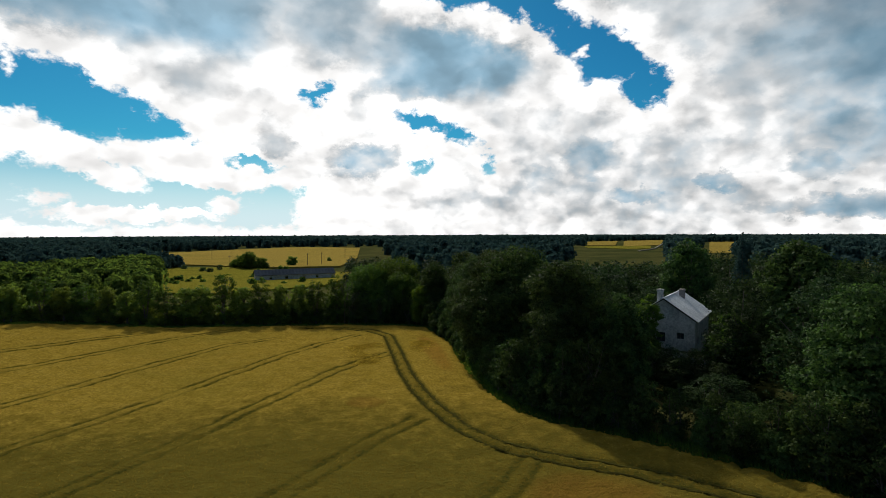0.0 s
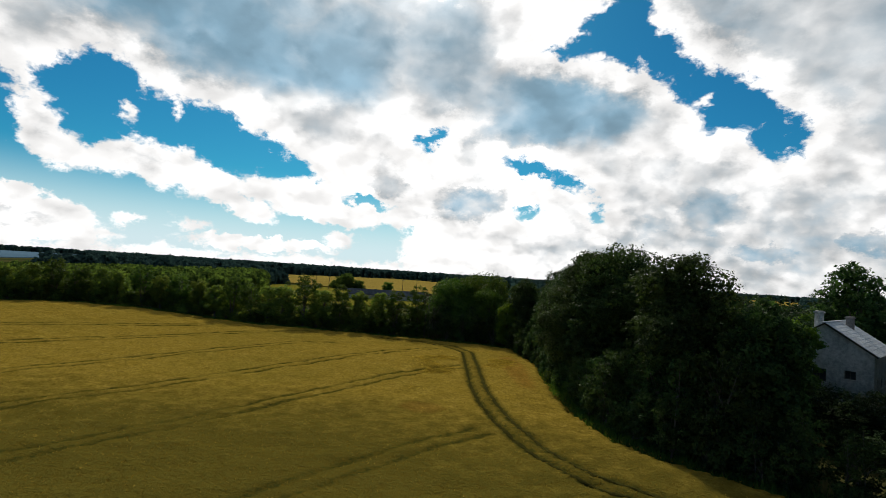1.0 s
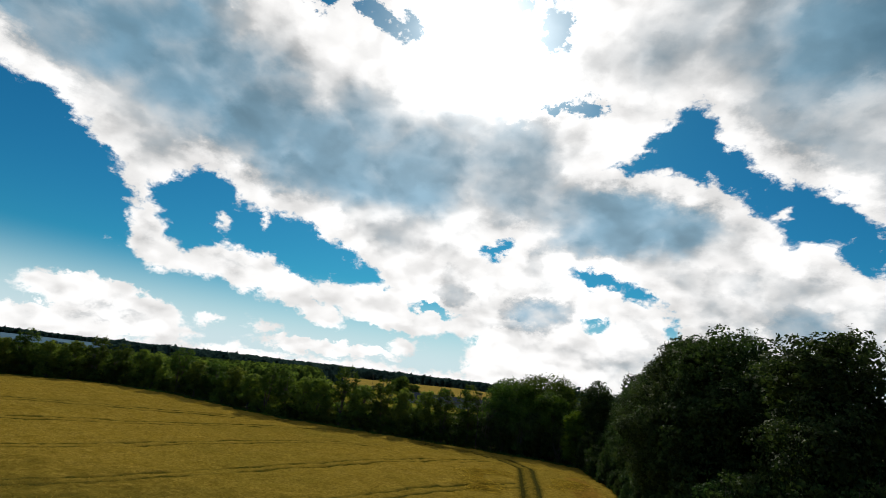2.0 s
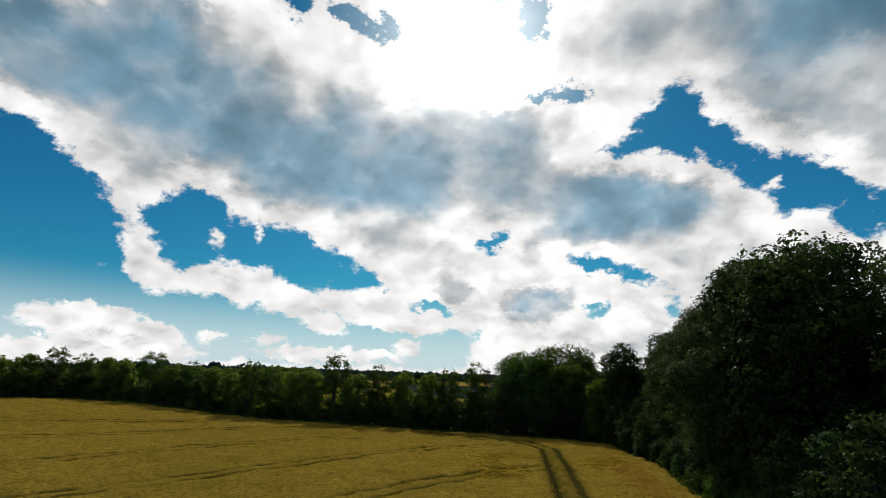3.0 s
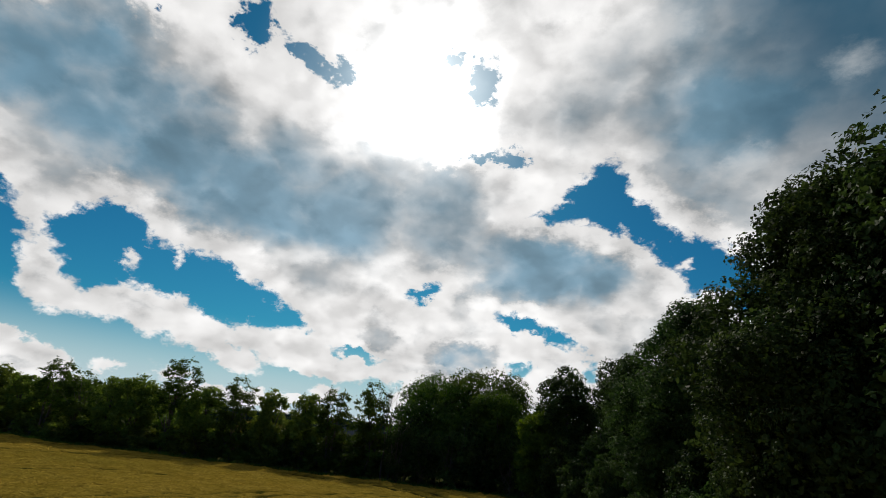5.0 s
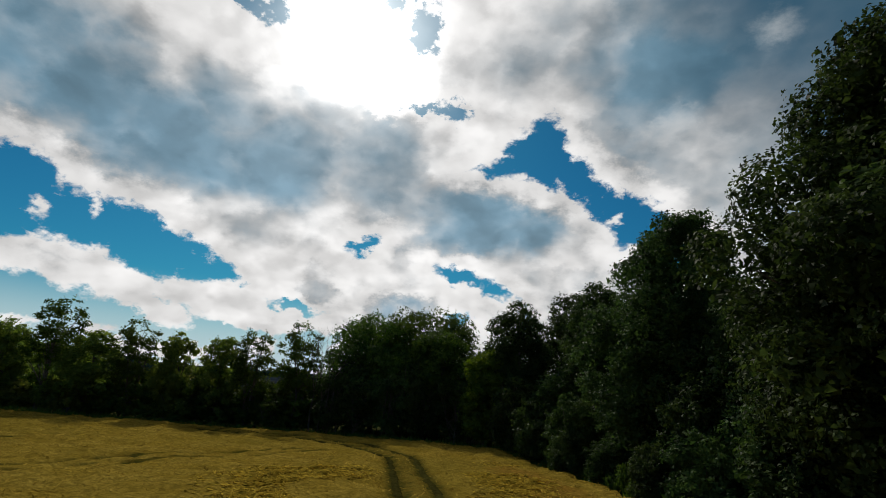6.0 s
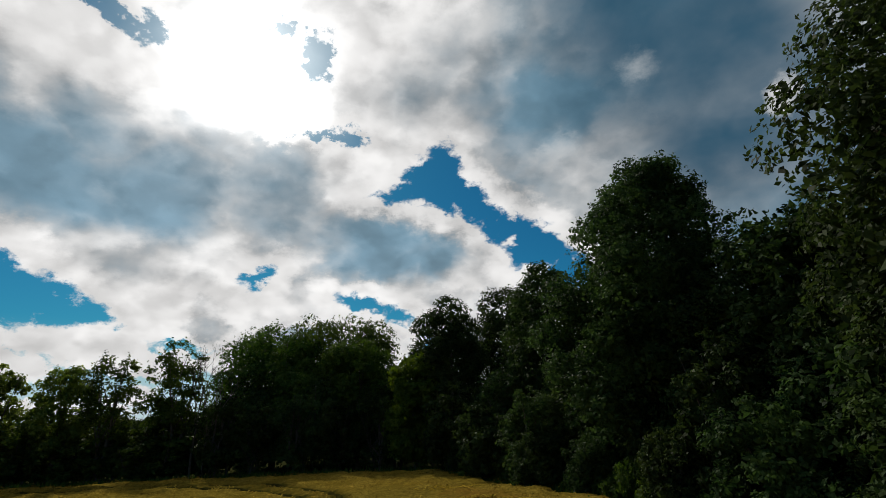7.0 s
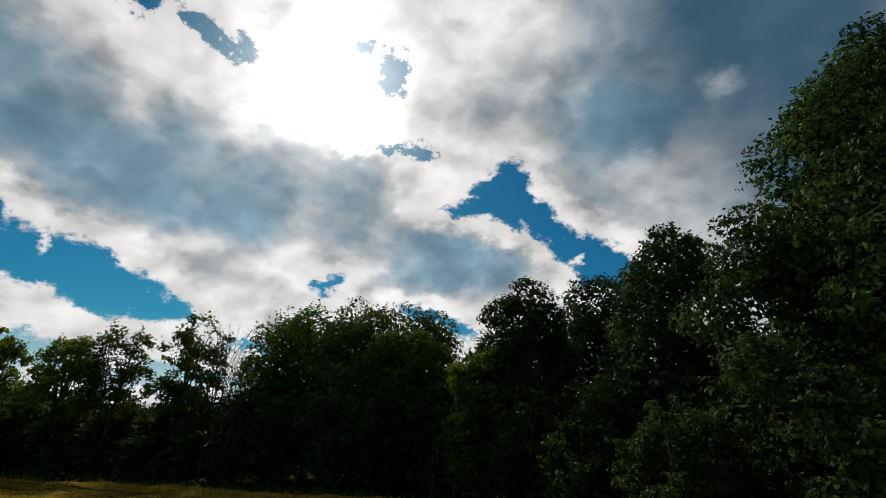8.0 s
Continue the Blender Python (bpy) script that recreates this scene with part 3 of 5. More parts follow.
SOIL = -0.6     # the soil lies below the heads of the crop, which are the zero height


# ---------------------------------------------------------------- the ground and the fields
def ease(q):
    q = np.clip(q, 0.0, 1.0)
    return q * q * (3 - 2 * q)


def lie(x, y):
    """How far the land stands above or below the level field: a swell beside the far hedge, a dip at the field's corner."""
    x, y = np.asarray(x, float), np.asarray(y, float)
    swell = 2.2 * ease((-x - 60) / 42) * ease((y - 15) / 75) * (1 - ease((y - 128) / 45)) * (1 - ease((-x - 150) / 90))
    dip = 0.65 * ease((x + 58) / 34) * (1 - ease((x - 2) / 14)) * ease((y - 88) / 24) * (1 - ease((y - 150) / 40))
    return swell - dip


def soil(x, y):
    return SOIL + float(lie(x, y))


def build_ground():
    rng = np.random.default_rng(3)
    rings = [0] + list(range(6, 186, 6)) + [200, 220, 250, 320, 480, 700, 1100, 1800, 3000, 4700]
    verts, faces, sides = [(0, 60, soil(0, 60))], [], 96
    for k, r in enumerate(rings[1:]):
        for s in range(sides):
            w = 2 * math.pi * s / sides
            rise = 0.0 if r < 150 else rng.uniform(-0.1, 0.1) if r < 300 else rng.uniform(-0.5, 0.5)
            x, y = math.cos(w) * r, 60 + math.sin(w) * r
            verts.append((x, y, soil(x, y) + rise - 0.03))
    for s in range(sides):
        faces.append((0, 1 + s, 1 + (s + 1) % sides))
        for k in range(len(rings) - 2):
            i = 1 + k * sides
            faces.append((i + s, i + sides + s, i + sides + (s + 1) % sides, i + (s + 1) % sides))
    return tagged(new("ground", mesh_from("ground", verts, faces, GROUND, True)), "rough grassy soil reaching the horizon", "ground", kind="structure")


build_ground()

# outline of the wheat: the wood's edge, then the tree row
WOOD_EDGE = [(48, 15), (42, 27), (37.6, 35.3), (32.2, 43.1), (25.9, 48.3), (18.9, 53.7), (13.6, 57.1), (9.7, 61.1), (6.5, 69.2), (4.2, 81), (3.0, 90), (2.2, 100), (0.4, 108), (-3.2, 118.0)]
ROW_EDGE = [(-3.2, 118.0), (-10.8, 120.6), (-21.3, 121.4), (-32, 120.6), (-45, 118), (-58.3, 116), (-75, 115), (-90, 112.5), (-105, 106), (-118, 95), (-128, 78), (-134, 55)]
# wheel tracks of the sprayer: each is the middle of two ruts
HEADLAND = [(-32, 117.8), (-23, 116.6), (-15.5, 114.2), (-11.2, 108.4), (-8.1, 91.7), (-5.6, 78.5), (-3.1, 68.6), (-.4, 61.3), (2.5, 55.2), (6.2, 50.6), (11.5, 47.8), (18, 45), (24, 41.2), (31, 36), (36, 29), (40, 19), (42, 8)]
TRAMLINES = [[(-58, 114), (-70, 101.5), (-82, 83), (-92, 65), (-104, 38), (-116, 10)], [(-33.1, 106), (-41.2, 97.2), (-48.3, 79.8), (-54.7, 63.7), (-61, 46), (-76, 8)],
             [(-18, 109.3), (-23.8, 98.4), (-30.1, 82.6), (-36.3, 66.2), (-46, 44.3), (-53, 30), (-63, 8)], [(-9.1, 90.5), (-16, 80), (-21.9, 65.7), (-27.9, 50.1), (-34.2, 36.1), (-40, 22), (-47, 8)],
             [(-2.5, 58.6), (-6.6, 53.2), (-10.1, 47.4), (-14.2, 39.8), (-19, 28), (-29, 8)], [(8.4, 47.6), (6.1, 43.2), (3.9, 40), (-1, 32), (-13, 8)], [(-45, 115), (-56, 101), (-68, 80), (-78, 60), (-98, 10)]]


def along(points, n):
    """n points evenly along a smooth line through the points."""
    p = np.array(points, float)
    d = np.concatenate([[0], np.cumsum(np.hypot(*np.diff(p, axis=0).T))])
    q = np.linspace(0, d[-1], n)
    line = np.stack([np.interp(q, d, p[:, 0]), np.interp(q, d, p[:, 1])], 1)
    for _ in range(max(2, n // 60)):
        line[1:-1] = (line[:-2] + 2 * line[1:-1] + line[2:]) / 4
    return line


def ruts(points, gap=1.9):
    line = along(points, 160)
    d = np.gradient(line, axis=0)
    d /= np.linalg.norm(d, axis=1)[:, None]
    side = np.stack([-d[:, 1], d[:, 0]], 1)
    return [line + side * gap / 2, line - side * gap / 2]


def distance_to(points, lines):
    """Shortest distance of each point to a set of polylines."""
    best = np.full(len(points), 1e9)
    for line in lines:
        a, b = line[:-1], line[1:]
        for k in range(len(a)):
            lo, hi = np.minimum(a[k], b[k]) - 2.5, np.maximum(a[k], b[k]) + 2.5
            idx = np.nonzero((points[:, 0] > lo[0]) & (points[:, 0] < hi[0]) & (points[:, 1] > lo[1]) & (points[:, 1] < hi[1]))[0]
            if not len(idx):
                continue
            p, ab = points[idx], b[k] - a[k]
            t = np.clip(((p - a[k]) @ ab) / (ab @ ab + 1e-9), 0, 1)
            best[idx] = np.minimum(best[idx], np.linalg.norm(p - a[k] - t[:, None] * ab, axis=1))
    return best


def inside(points, poly):
    x, y = points[:, 0], points[:, 1]
    hit = np.zeros(len(points), bool)
    for (ax, ay), (bx, by) in zip(poly, poly[1:] + poly[:1]):
        cross = (ay > y) != (by > y)
        hit ^= cross & (x < (bx - ax) * (y - ay) / (by - ay + 1e-12) + ax)
    return hit


RUTS = ruts(HEADLAND)
MINOR = [r for line in TRAMLINES for r in ruts(line)]
FIELD = WOOD_EDGE + ROW_EDGE[1:] + [(-134, -60), (48, -60)]


def soft_noise(x, y, scale, seed):
    """Smooth value noise on a plane, for arrays."""
    table = np.random.default_rng(seed).uniform(-1, 1, (256, 256))
    u, v = x / scale, y / scale
    i, j = np.floor(u).astype(int), np.floor(v).astype(int)
    fu, fv = u - i, v - j
    fu, fv = fu * fu * (3 - 2 * fu), fv * fv * (3 - 2 * fv)
    t = lambda a, b: table[a % 256, b % 256]
    return (t(i, j) * (1 - fu) + t(i + 1, j) * fu) * (1 - fv) + (t(i, j + 1) * (1 - fu) + t(i + 1, j + 1) * fu) * fv


# patches of flattened crop on both sides of the headland track: middle and spread
LODGED = [(-14.2, 97.0, 3.0, 6.5), (-4.0, 99.5, 2.0, 6.5), (-12.2, 81.0, 1.6, 7.0), (2.0, 70.0, 2.4, 6.0), (8.0, 57.0, 4.0, 3.5), (-6.0, 62.0, 3.0, 6.0)]


def flattened(x, y):
    much = sum(np.exp(-((x - a) / (1.4 * u)) ** 2 - ((y - b) / (1.4 * v)) ** 2) for a, b, u, v in LODGED)
    return np.clip(1.6 * soft_noise(x, y, 4.0, 5) + 0.6, 0, 1) * np.clip(much, 0, 1)


def crop_height(p):
    x, y = p[:, 0], p[:, 1]
    h = lie(x, y) + 0.10 * soft_noise(x, y, 3.0, 1) + 0.09 * soft_noise(x, y, 0.9, 2) + 0.06 * soft_noise(x, y, 14.0, 4)
    lodged = flattened(x, y)
    h += lodged * (0.13 * soft_noise(x, y * 1.5, 1.3, 6) + 0.10 * soft_noise(x, y, 0.7, 7) - 0.03)
    d = distance_to(p, RUTS)
    h -= 0.26 * np.exp(-(d / 0.48) ** 2)
    d = distance_to(p, MINOR)
    h -= 0.17 * np.exp(-(d / 0.48) ** 2) * (0.75 + 0.5 * soft_noise(x, y, 2.5, 8))
    return h


def build_wheat():
    step = 0.5
    xs, ys = np.arange(-134, 48, step), np.concatenate([np.arange(-60, 6, 2.0), np.arange(6, 122.5, step)])
    gx, gy = np.meshgrid(xs, ys)
    rng = np.random.default_rng(9)
    p = np.stack([gx.ravel() + rng.uniform(-.16, .16, gx.size), gy.ravel() + rng.uniform(-.16, .16, gx.size)], 1)
    ok = inside(p, FIELD).reshape(gx.shape)
    z = crop_height(p) + rng.uniform(-.05, .05, len(p))
    idx = -np.ones(gx.shape, int)
    cell = ok[:-1, :-1] & ok[1:, :-1] & ok[:-1, 1:] & ok[1:, 1:]
    used = np.zeros(gx.shape, bool)
    used[:-1, :-1] |= cell; used[1:, :-1] |= cell; used[:-1, 1:] |= cell; used[1:, 1:] |= cell
    idx[used] = np.arange(used.sum())
    flat_used = used.ravel()
    verts = np.column_stack([p, z])[flat_used]
    # the crop's rim falls to the soil
    n_in = cell.astype(int)
    count = np.zeros(gx.shape, int)
    count[:-1, :-1] += n_in; count[1:, :-1] += n_in; count[:-1, 1:] += n_in; count[1:, 1:] += n_in
    rim = (count < 4).ravel()[flat_used]
    verts[rim, 2] = SOIL - 0.05 + lie(verts[rim, 0], verts[rim, 1])
    j, i = np.nonzero(cell)
    quads = np.stack([idx[j, i], idx[j, i + 1], idx[j + 1, i + 1], idx[j + 1, i]], 1)
    me = bpy.data.meshes.new("wheat_field")
    me.vertices.add(len(verts)); me.vertices.foreach_set("co", verts.astype(np.float32).ravel())
    me.loops.add(quads.size); me.loops.foreach_set("vertex_index", quads.astype(np.int32).ravel())
    me.polygons.add(len(quads)); me.polygons.foreach_set("loop_start", np.arange(0, quads.size, 4, dtype=np.int32))
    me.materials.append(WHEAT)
    worn = np.exp(-(distance_to(verts[:, :2], RUTS) / 0.5) ** 2)
    worn = np.maximum(worn, 0.45 * np.exp(-(distance_to(verts[:, :2], [along(HEADLAND, 160)]) / 1.5) ** 2))
    worn = np.maximum(worn, 1.0 * np.exp(-(distance_to(verts[:, :2], MINOR) / 0.42) ** 2) * (0.8 + 0.35 * soft_noise(verts[:, 0], verts[:, 1], 3.0, 31)))
    me.attributes.new("trampled", "FLOAT", "POINT").data.foreach_set("value", worn.astype(np.float32))
    me.update(calc_edges=True)
    me.shade_smooth()
    return tagged(new("wheat_field", me), "golden ripening wheat field with sprayer wheel tracks", "field", kind="structure")


build_wheat()


def build_tracks(name, lines, wide, rim, mat, label):
    """The bare or weedy ground of wheel ruts, sunk between ragged rims."""
    verts, faces = [], []
    rng = np.random.default_rng(14)
    for line in lines:
        line = along(line, 420)
        d = np.gradient(line, axis=0)
        d /= np.linalg.norm(d, axis=1)[:, None]
        side = np.stack([-d[:, 1], d[:, 0]], 1)
        start = len(verts)
        level = crop_height(line) + 0.14
        for k, p in enumerate(line):
            for s, z in ((-.34, -rim), (-.20, .0), (.20, .0), (.34, -rim)):
                q = p + side[k] * s * wide * rng.uniform(.6, 1.25)
                verts.append((q[0], q[1], level[k] + z + rng.uniform(-.03, .03)))
        for k in range(len(line) - 1):
            for j in range(3):
                i = start + 4 * k + j
                faces.append((i, i + 1, i + 5, i + 4))
    return tagged(new(name, mesh_from(name, verts, faces, mat, True)), label, "track", kind="structure")


build_tracks("wheel_tracks", RUTS, 0.7, 0.10, RUT, "dark weedy wheel tracks pressed into the crop")


def build_ears(count):
    """Loose stalks and ears that stand out of the crop."""
    rng = np.random.default_rng(21)
    y = 121 - 100 * rng.uniform(0, 1, count) ** 1.25
    x = rng.uniform(-118, 44, count)
    p = np.stack([x, y], 1)
    p = p[inside(p, FIELD)]
    d = distance_to(p, RUTS + MINOR)
    p = p[d > 0.35]
    z = crop_height(p)
    n = len(p)
    tall = rng.uniform(0.05, 0.13, n)
    w = rng.uniform(0, math.pi, n)
    wide = rng.uniform(0.03, 0.08, n)
    dx, dy = np.cos(w) * wide, np.sin(w) * wide
    lean = rng.normal(size=(n, 2)) * 0.10
    base = np.column_stack([p, z - 0.05])
    side = np.column_stack([dx, dy, np.zeros(n)])
    tip = base + np.column_stack([lean, tall])
    quads = np.stack([base - side * .5, base + side * .5, tip + side, tip - side * .2], 1)
    ob = new("wheat_ears", quads_mesh("wheat_ears", quads, EARS))
    return tagged(ob, "golden wheat ears standing above the crop", "wheat", kind="stuff")


build_ears(90000)


def build_lodged(count):
    """Stalks that wind and rain have pressed over, in patches beside the wheel track."""
    rng = np.random.default_rng(22)
    share = [int(count * f) for f in (.5, .3, .2)]
    p = np.concatenate([np.stack([rng.normal(a, u, n), rng.normal(b, v, n)], 1) for n, (a, b, u, v) in zip(share, LODGED)])
    p = p[inside(p, FIELD)]
    keep = (flattened(p[:, 0], p[:, 1]) > rng.uniform(.25, 1.3, len(p))) & (distance_to(p, RUTS) > 0.4)
    p = p[keep]
    n = len(p)
    lean = 2 * math.pi * soft_noise(p[:, 0], p[:, 1], 2.2, 17) + rng.normal(size=n) * 0.6
    along_it = np.column_stack([np.cos(lean), np.sin(lean), rng.uniform(-.15, .35, n)]) * rng.uniform(.10, .26, n)[:, None]
    across = np.column_stack([-np.sin(lean), np.cos(lean), rng.normal(size=n) * .5]) * rng.uniform(.015, .045, n)[:, None]
    base = np.column_stack([p, crop_height(p) + rng.uniform(-.02, .07, n)])
    quads = np.stack([base - along_it - across, base - along_it * .2 + across * 1.2, base + along_it + across * .4, base + along_it * .4 - across * 1.1], 1)
    return tagged(new("lodged_wheat", quads_mesh("lodged_wheat", quads, STALKS)), "flattened pale wheat stalks in ragged patches", "wheat", kind="stuff")


build_lodged(70000)


def sheet(name, outline, z, mat, label, category):
    """A far field as a thin raised slab with its own outline."""
    bm = bmesh.new()
    top = [bm.verts.new((x, y, z)) for x, y in outline]
    face = bm.faces.new(top)
    if face.normal.z < 0:
        face.normal_flip()
    out = bmesh.ops.extrude_face_region(bm, geom=[face])
    for v in out["geom"]:
        if isinstance(v, bmesh.types.BMVert):
            v.co.z = SOIL - 0.8
    bmesh.ops.recalc_face_normals(bm, faces=bm.faces)
    me = bpy.data.meshes.new(name)
    bm.to_mesh(me); bm.free()
    me.materials.append(mat)
    return tagged(new(name, me), label, category, kind="structure")


sheet("far_field_1", [(-290, 470), (-300, 560), (-263, 667), (-219, 774), (-114, 720), (-70, 426), (-64, 322), (-108, 312), (-193, 355)], 0.4, STRAW, "pale golden stubble field behind the tree row", "field")
sheet("far_field_2", [(235, 795), (281, 799), (425, 1190), (329, 1111)], 0.4, STRAW, "distant golden field strip", "field")
sheet("far_field_3", [(272, 739), (356, 805), (579, 1292), (440, 1191)], 0.4, STRAW, "distant golden field beside a track", "field")
sheet("far_field_4", [(270, 500), (305, 500), (625, 1042), (560, 1035)], 0.4, STRAW, "distant golden field beyond the wood", "field")
sheet("far_field_5", [(28, 700), (87, 820), (217, 1161), (320, 1241), (200, 900), (90, 690)], 0.4, STRAW, "distant golden field below the forest", "field")
sheet("meadow_1", [(-138, 186), (-170, 251), (-168, 318), (-126, 318), (-100, 300), (-40, 270), (-48, 205), (-80, 180)], 0.1, MEADOW, "yellow-green rough meadow behind the tree row", "meadow")
sheet("meadow_2", [(205, 690), (240, 640), (275, 650), (330, 780), (222, 768)], 0.1, MEADOW, "distant green meadow", "meadow")
sheet("track_1", [(222, 560), (223.2, 559.4), (277, 642), (488, 1075), (486.4, 1075.8), (275.8, 642.6)], 0.6, GRAVEL, "pale gravel farm track running uphill", "track")
sheet("water_1", [(-512, 228), (-531, 358), (-658, 614), (-1151, 1111), (-1320, 900), (-1462, 651)], 0.5, WATER, "wide blue-grey water near the horizon", "water")

# ---------------------------------------------------------------- trees of the wood's edge
def big(seed, h, r, base, leaves, mat, x, y, turn=0.0, dome=False, airy=0.0, label="", clumps=70, leaf=0.30, lean=(0.0, 0.0), taper=0.22):
    own = (lean[0] * math.cos(turn) + lean[1] * math.sin(turn), lean[1] * math.cos(turn) - lean[0] * math.sin(turn))
    t = make_tree("broadleaf_tree", seed, h, r, base, clumps, leaves, leaf, mat, dome, airy, 1, label, "tree", "trees at the wood's edge", own, taper)
    return place(t, x, y, soil(x, y), turn, 1, 1)


big(11, 18.2, 6.2, 1.0, 72000, LEAF_OAK, 6.4, 102.5, 0.4, label="tall dark green maple with a pointed crown", clumps=100, leaf=.16, lean=(1.5, -.8), taper=.42)
big(12, 19.4, 7.6, 1.0, 136000, LEAF_OAK, 8.9, 84.2, 1.1, label="tall dark broadleaf tree beside the field", clumps=120, leaf=.16, taper=.45)
big(13, 15.8, 4.1, 0.8, 26000, LEAF_OAK, 5.2, 114.6, 2.0, label="rounded dark green tree at the field corner", leaf=.20)
big(14, 15.9, 4.4, 0.8, 28000, LEAF_OAK, -1.2, 124.8, 0.2, label="upright dark tree at the field corner", leaf=.20)
big(15, 9.9, 2.9, 0.4, 12000, LEAF_HAZEL, -4.6, 122.6, 0.7, label="small fresh-green tree between taller ones", leaf=.23)
big(16, 16.6, 8.4, 0.3, 44000, LEAF_MAPLE, -12.7, 138.0, 1.7, dome=True, label="broad domed tree with a bright green top", clumps=90, leaf=.22)
big(17, 14.7, 7.6, 0.3, 40000, LEAF_MAPLE, -18.6, 133.6, 0.9, dome=True, label="broad domed tree joining its neighbour", clumps=90, leaf=.22)
big(24, 12.9, 5.4, 0.2, 24000, LEAF_MAPLE, -10.0, 130.0, 2.9, dome=True, label="leafy domed tree with low branches", leaf=.22)
big(18, 20.3, 8.2, 1.5, 48000, LEAF_OAK, 12.2, 80.4, 2.6, label="very tall dark tree in the wood's front", clumps=80, leaf=.24)
big(19, 18.6, 6.1, 1.5, 26000, LEAF_OAK, 16.0, 66.9, 2.1, label="leafy tree leaning over the field", clumps=60, leaf=.25)
big(23, 17.9, 5.2, 1.0, 22000, LEAF_OAK, 6.2, 130.6, 0.5, label="dark tree behind the field corner", leaf=.22)
big(25, 11.8, 4.0, 0.8, 18000, LEAF_OAK, 8.4, 93.7, 1.5, label="lower dark tree between two tall ones", leaf=.2)
big(20, 14.6, 4.6, 1.0, 16000, LEAF_OAK, 22.1, 62.8, 0.3, label="dense dark tree in the wood's front", clumps=60, leaf=.27)
big(21, 17.5, 6.2, 1.5, 16000, LEAF_OAK, 40.0, 47.0, 1.9, label="tall dense dark tree at the field's edge", clumps=60, leaf=.29)
big(22, 16.5, 5.6, 1.2, 16000, LEAF_OAK, 45.5, 38.0, 0.8, label="dense dark tree hanging over the crop", clumps=60, leaf=.29)
big(26, 21.0, 5.6, 3.0, 9000, LEAF_OAK, 49.0, 100.0, 0.8, label="very tall round tree behind the house", clumps=60, leaf=.4)
big(27, 21.2, 6.0, 3.0, 9000, LEAF_OAK, 53.0, 74.0, 2.2, label="very tall dark tree beside the house", clumps=60, leaf=.4)


# shrubs and brambles along the wood's edge
def shrub_kind(seed, h, r, leaves, mat, label, leaf=0.185):
    return make_tree("shrub", seed, h, r, 0.1, 34, leaves, leaf, mat, True, 0.1, 3, label, "shrub", "shrubs along the wood's edge")


shrubs = [shrub_kind(41, 6.5, 2.6, 3000, LEAF_OAK, "tall leafy hazel shrub at the wood's edge"), shrub_kind(42, 5.0, 2.4, 2800, LEAF_OAK, "leafy dark elder shrub beside the crop"),
          shrub_kind(43, 3.4, 2.1, 2200, LEAF_OAK, "low dark bramble thicket beside the crop"), shrub_kind(44, 8.2, 2.8, 3000, LEAF_OAK, "tall dark shrub under the wood's trees"),
          shrub_kind(45, 5.2, 2.5, 5600, LEAF_OAK, "dark fine-leaved maple scrub beside the crop", 0.16), shrub_kind(46, 7.4, 2.7, 5600, LEAF_OAK, "tall maple saplings under the wood's trees", 0.18)]
spots = along(WOOD_EDGE[2:], 32)
rng = np.random.default_rng(77)
for k in range(len(spots)):
    d = spots[min(k + 1, len(spots) - 1)] - spots[max(k - 1, 0)]
    nx, ny = d[1] / np.hypot(*d), -d[0] / np.hypot(*d)
    if nx < 0:
        nx, ny = -nx, -ny
    for layer, (lo, hi) in enumerate(((1.2, 2.2), (3.2, 4.8))):
        kind = shrubs[(2, 1, 0)[int(rng.integers(3))] if layer == 0 else (0, 3, 3)[int(rng.integers(3))]]
        if 74 < spots[k][1] < 106:
            kind = shrubs[4 + layer]
        off = rng.uniform(lo, hi) + (1.5 if 74 < spots[k][1] < 106 else 0.0)
        x, y = spots[k][0] + nx * off + rng.uniform(-.5, .5), spots[k][1] + ny * off + rng.uniform(-.5, .5)
        view = math.degrees(math.atan2(x, y))
        size = rng.uniform(.8, 1.2) * (0.75 if 19 < view < 32 else 1.0)
        if (k + layer) < 4 and kind.matrix_basis.translation.length == 0:
            place(kind, x, y, soil(x, y), rng.uniform(0, 6), 1, 1)
        else:
            again(kind, x, y, soil(x, y), rng.uniform(0, 6.28), size, size * rng.uniform(.85, 1.15))
for k, kind in enumerate(shrubs):
    if kind.matrix_basis.translation.length == 0:
        place(kind, 4.5 - k * 1.5, 117 + k * 2.2, soil(4.5 - k * 1.5, 117 + k * 2.2), k, 1, 1)
for x, y, k, size in ((-8, 124.5, 3, .9), (-11.5, 125, 0, 1.0), (-15, 125, 3, .9), (-18.5, 125, 0, 1.0), (-21.5, 125.5, 3, .9), (-6, 128, 3, 1.1), (-13, 128, 3, 1.1), (-20, 128.5, 3, 1.1), (3.5, 122, 3, 1.1), (-1, 122.5, 0, 1.0), (1.0, 106.0, 4, .7), (2.2, 101.6, 4, .6), (3.2, 96.0, 4, .65), (3.9, 92.0, 4, .8), (5.0, 94.6, 5, .9), (5.6, 88.4, 5, .9), (1.2, 107.5, 5, .8), (1.6, 114.0, 3, 1.0), (-1.6, 118.4, 0, .9)):
    again(shrubs[k], x, y, soil(x, y), x * 3 + y, size, size)


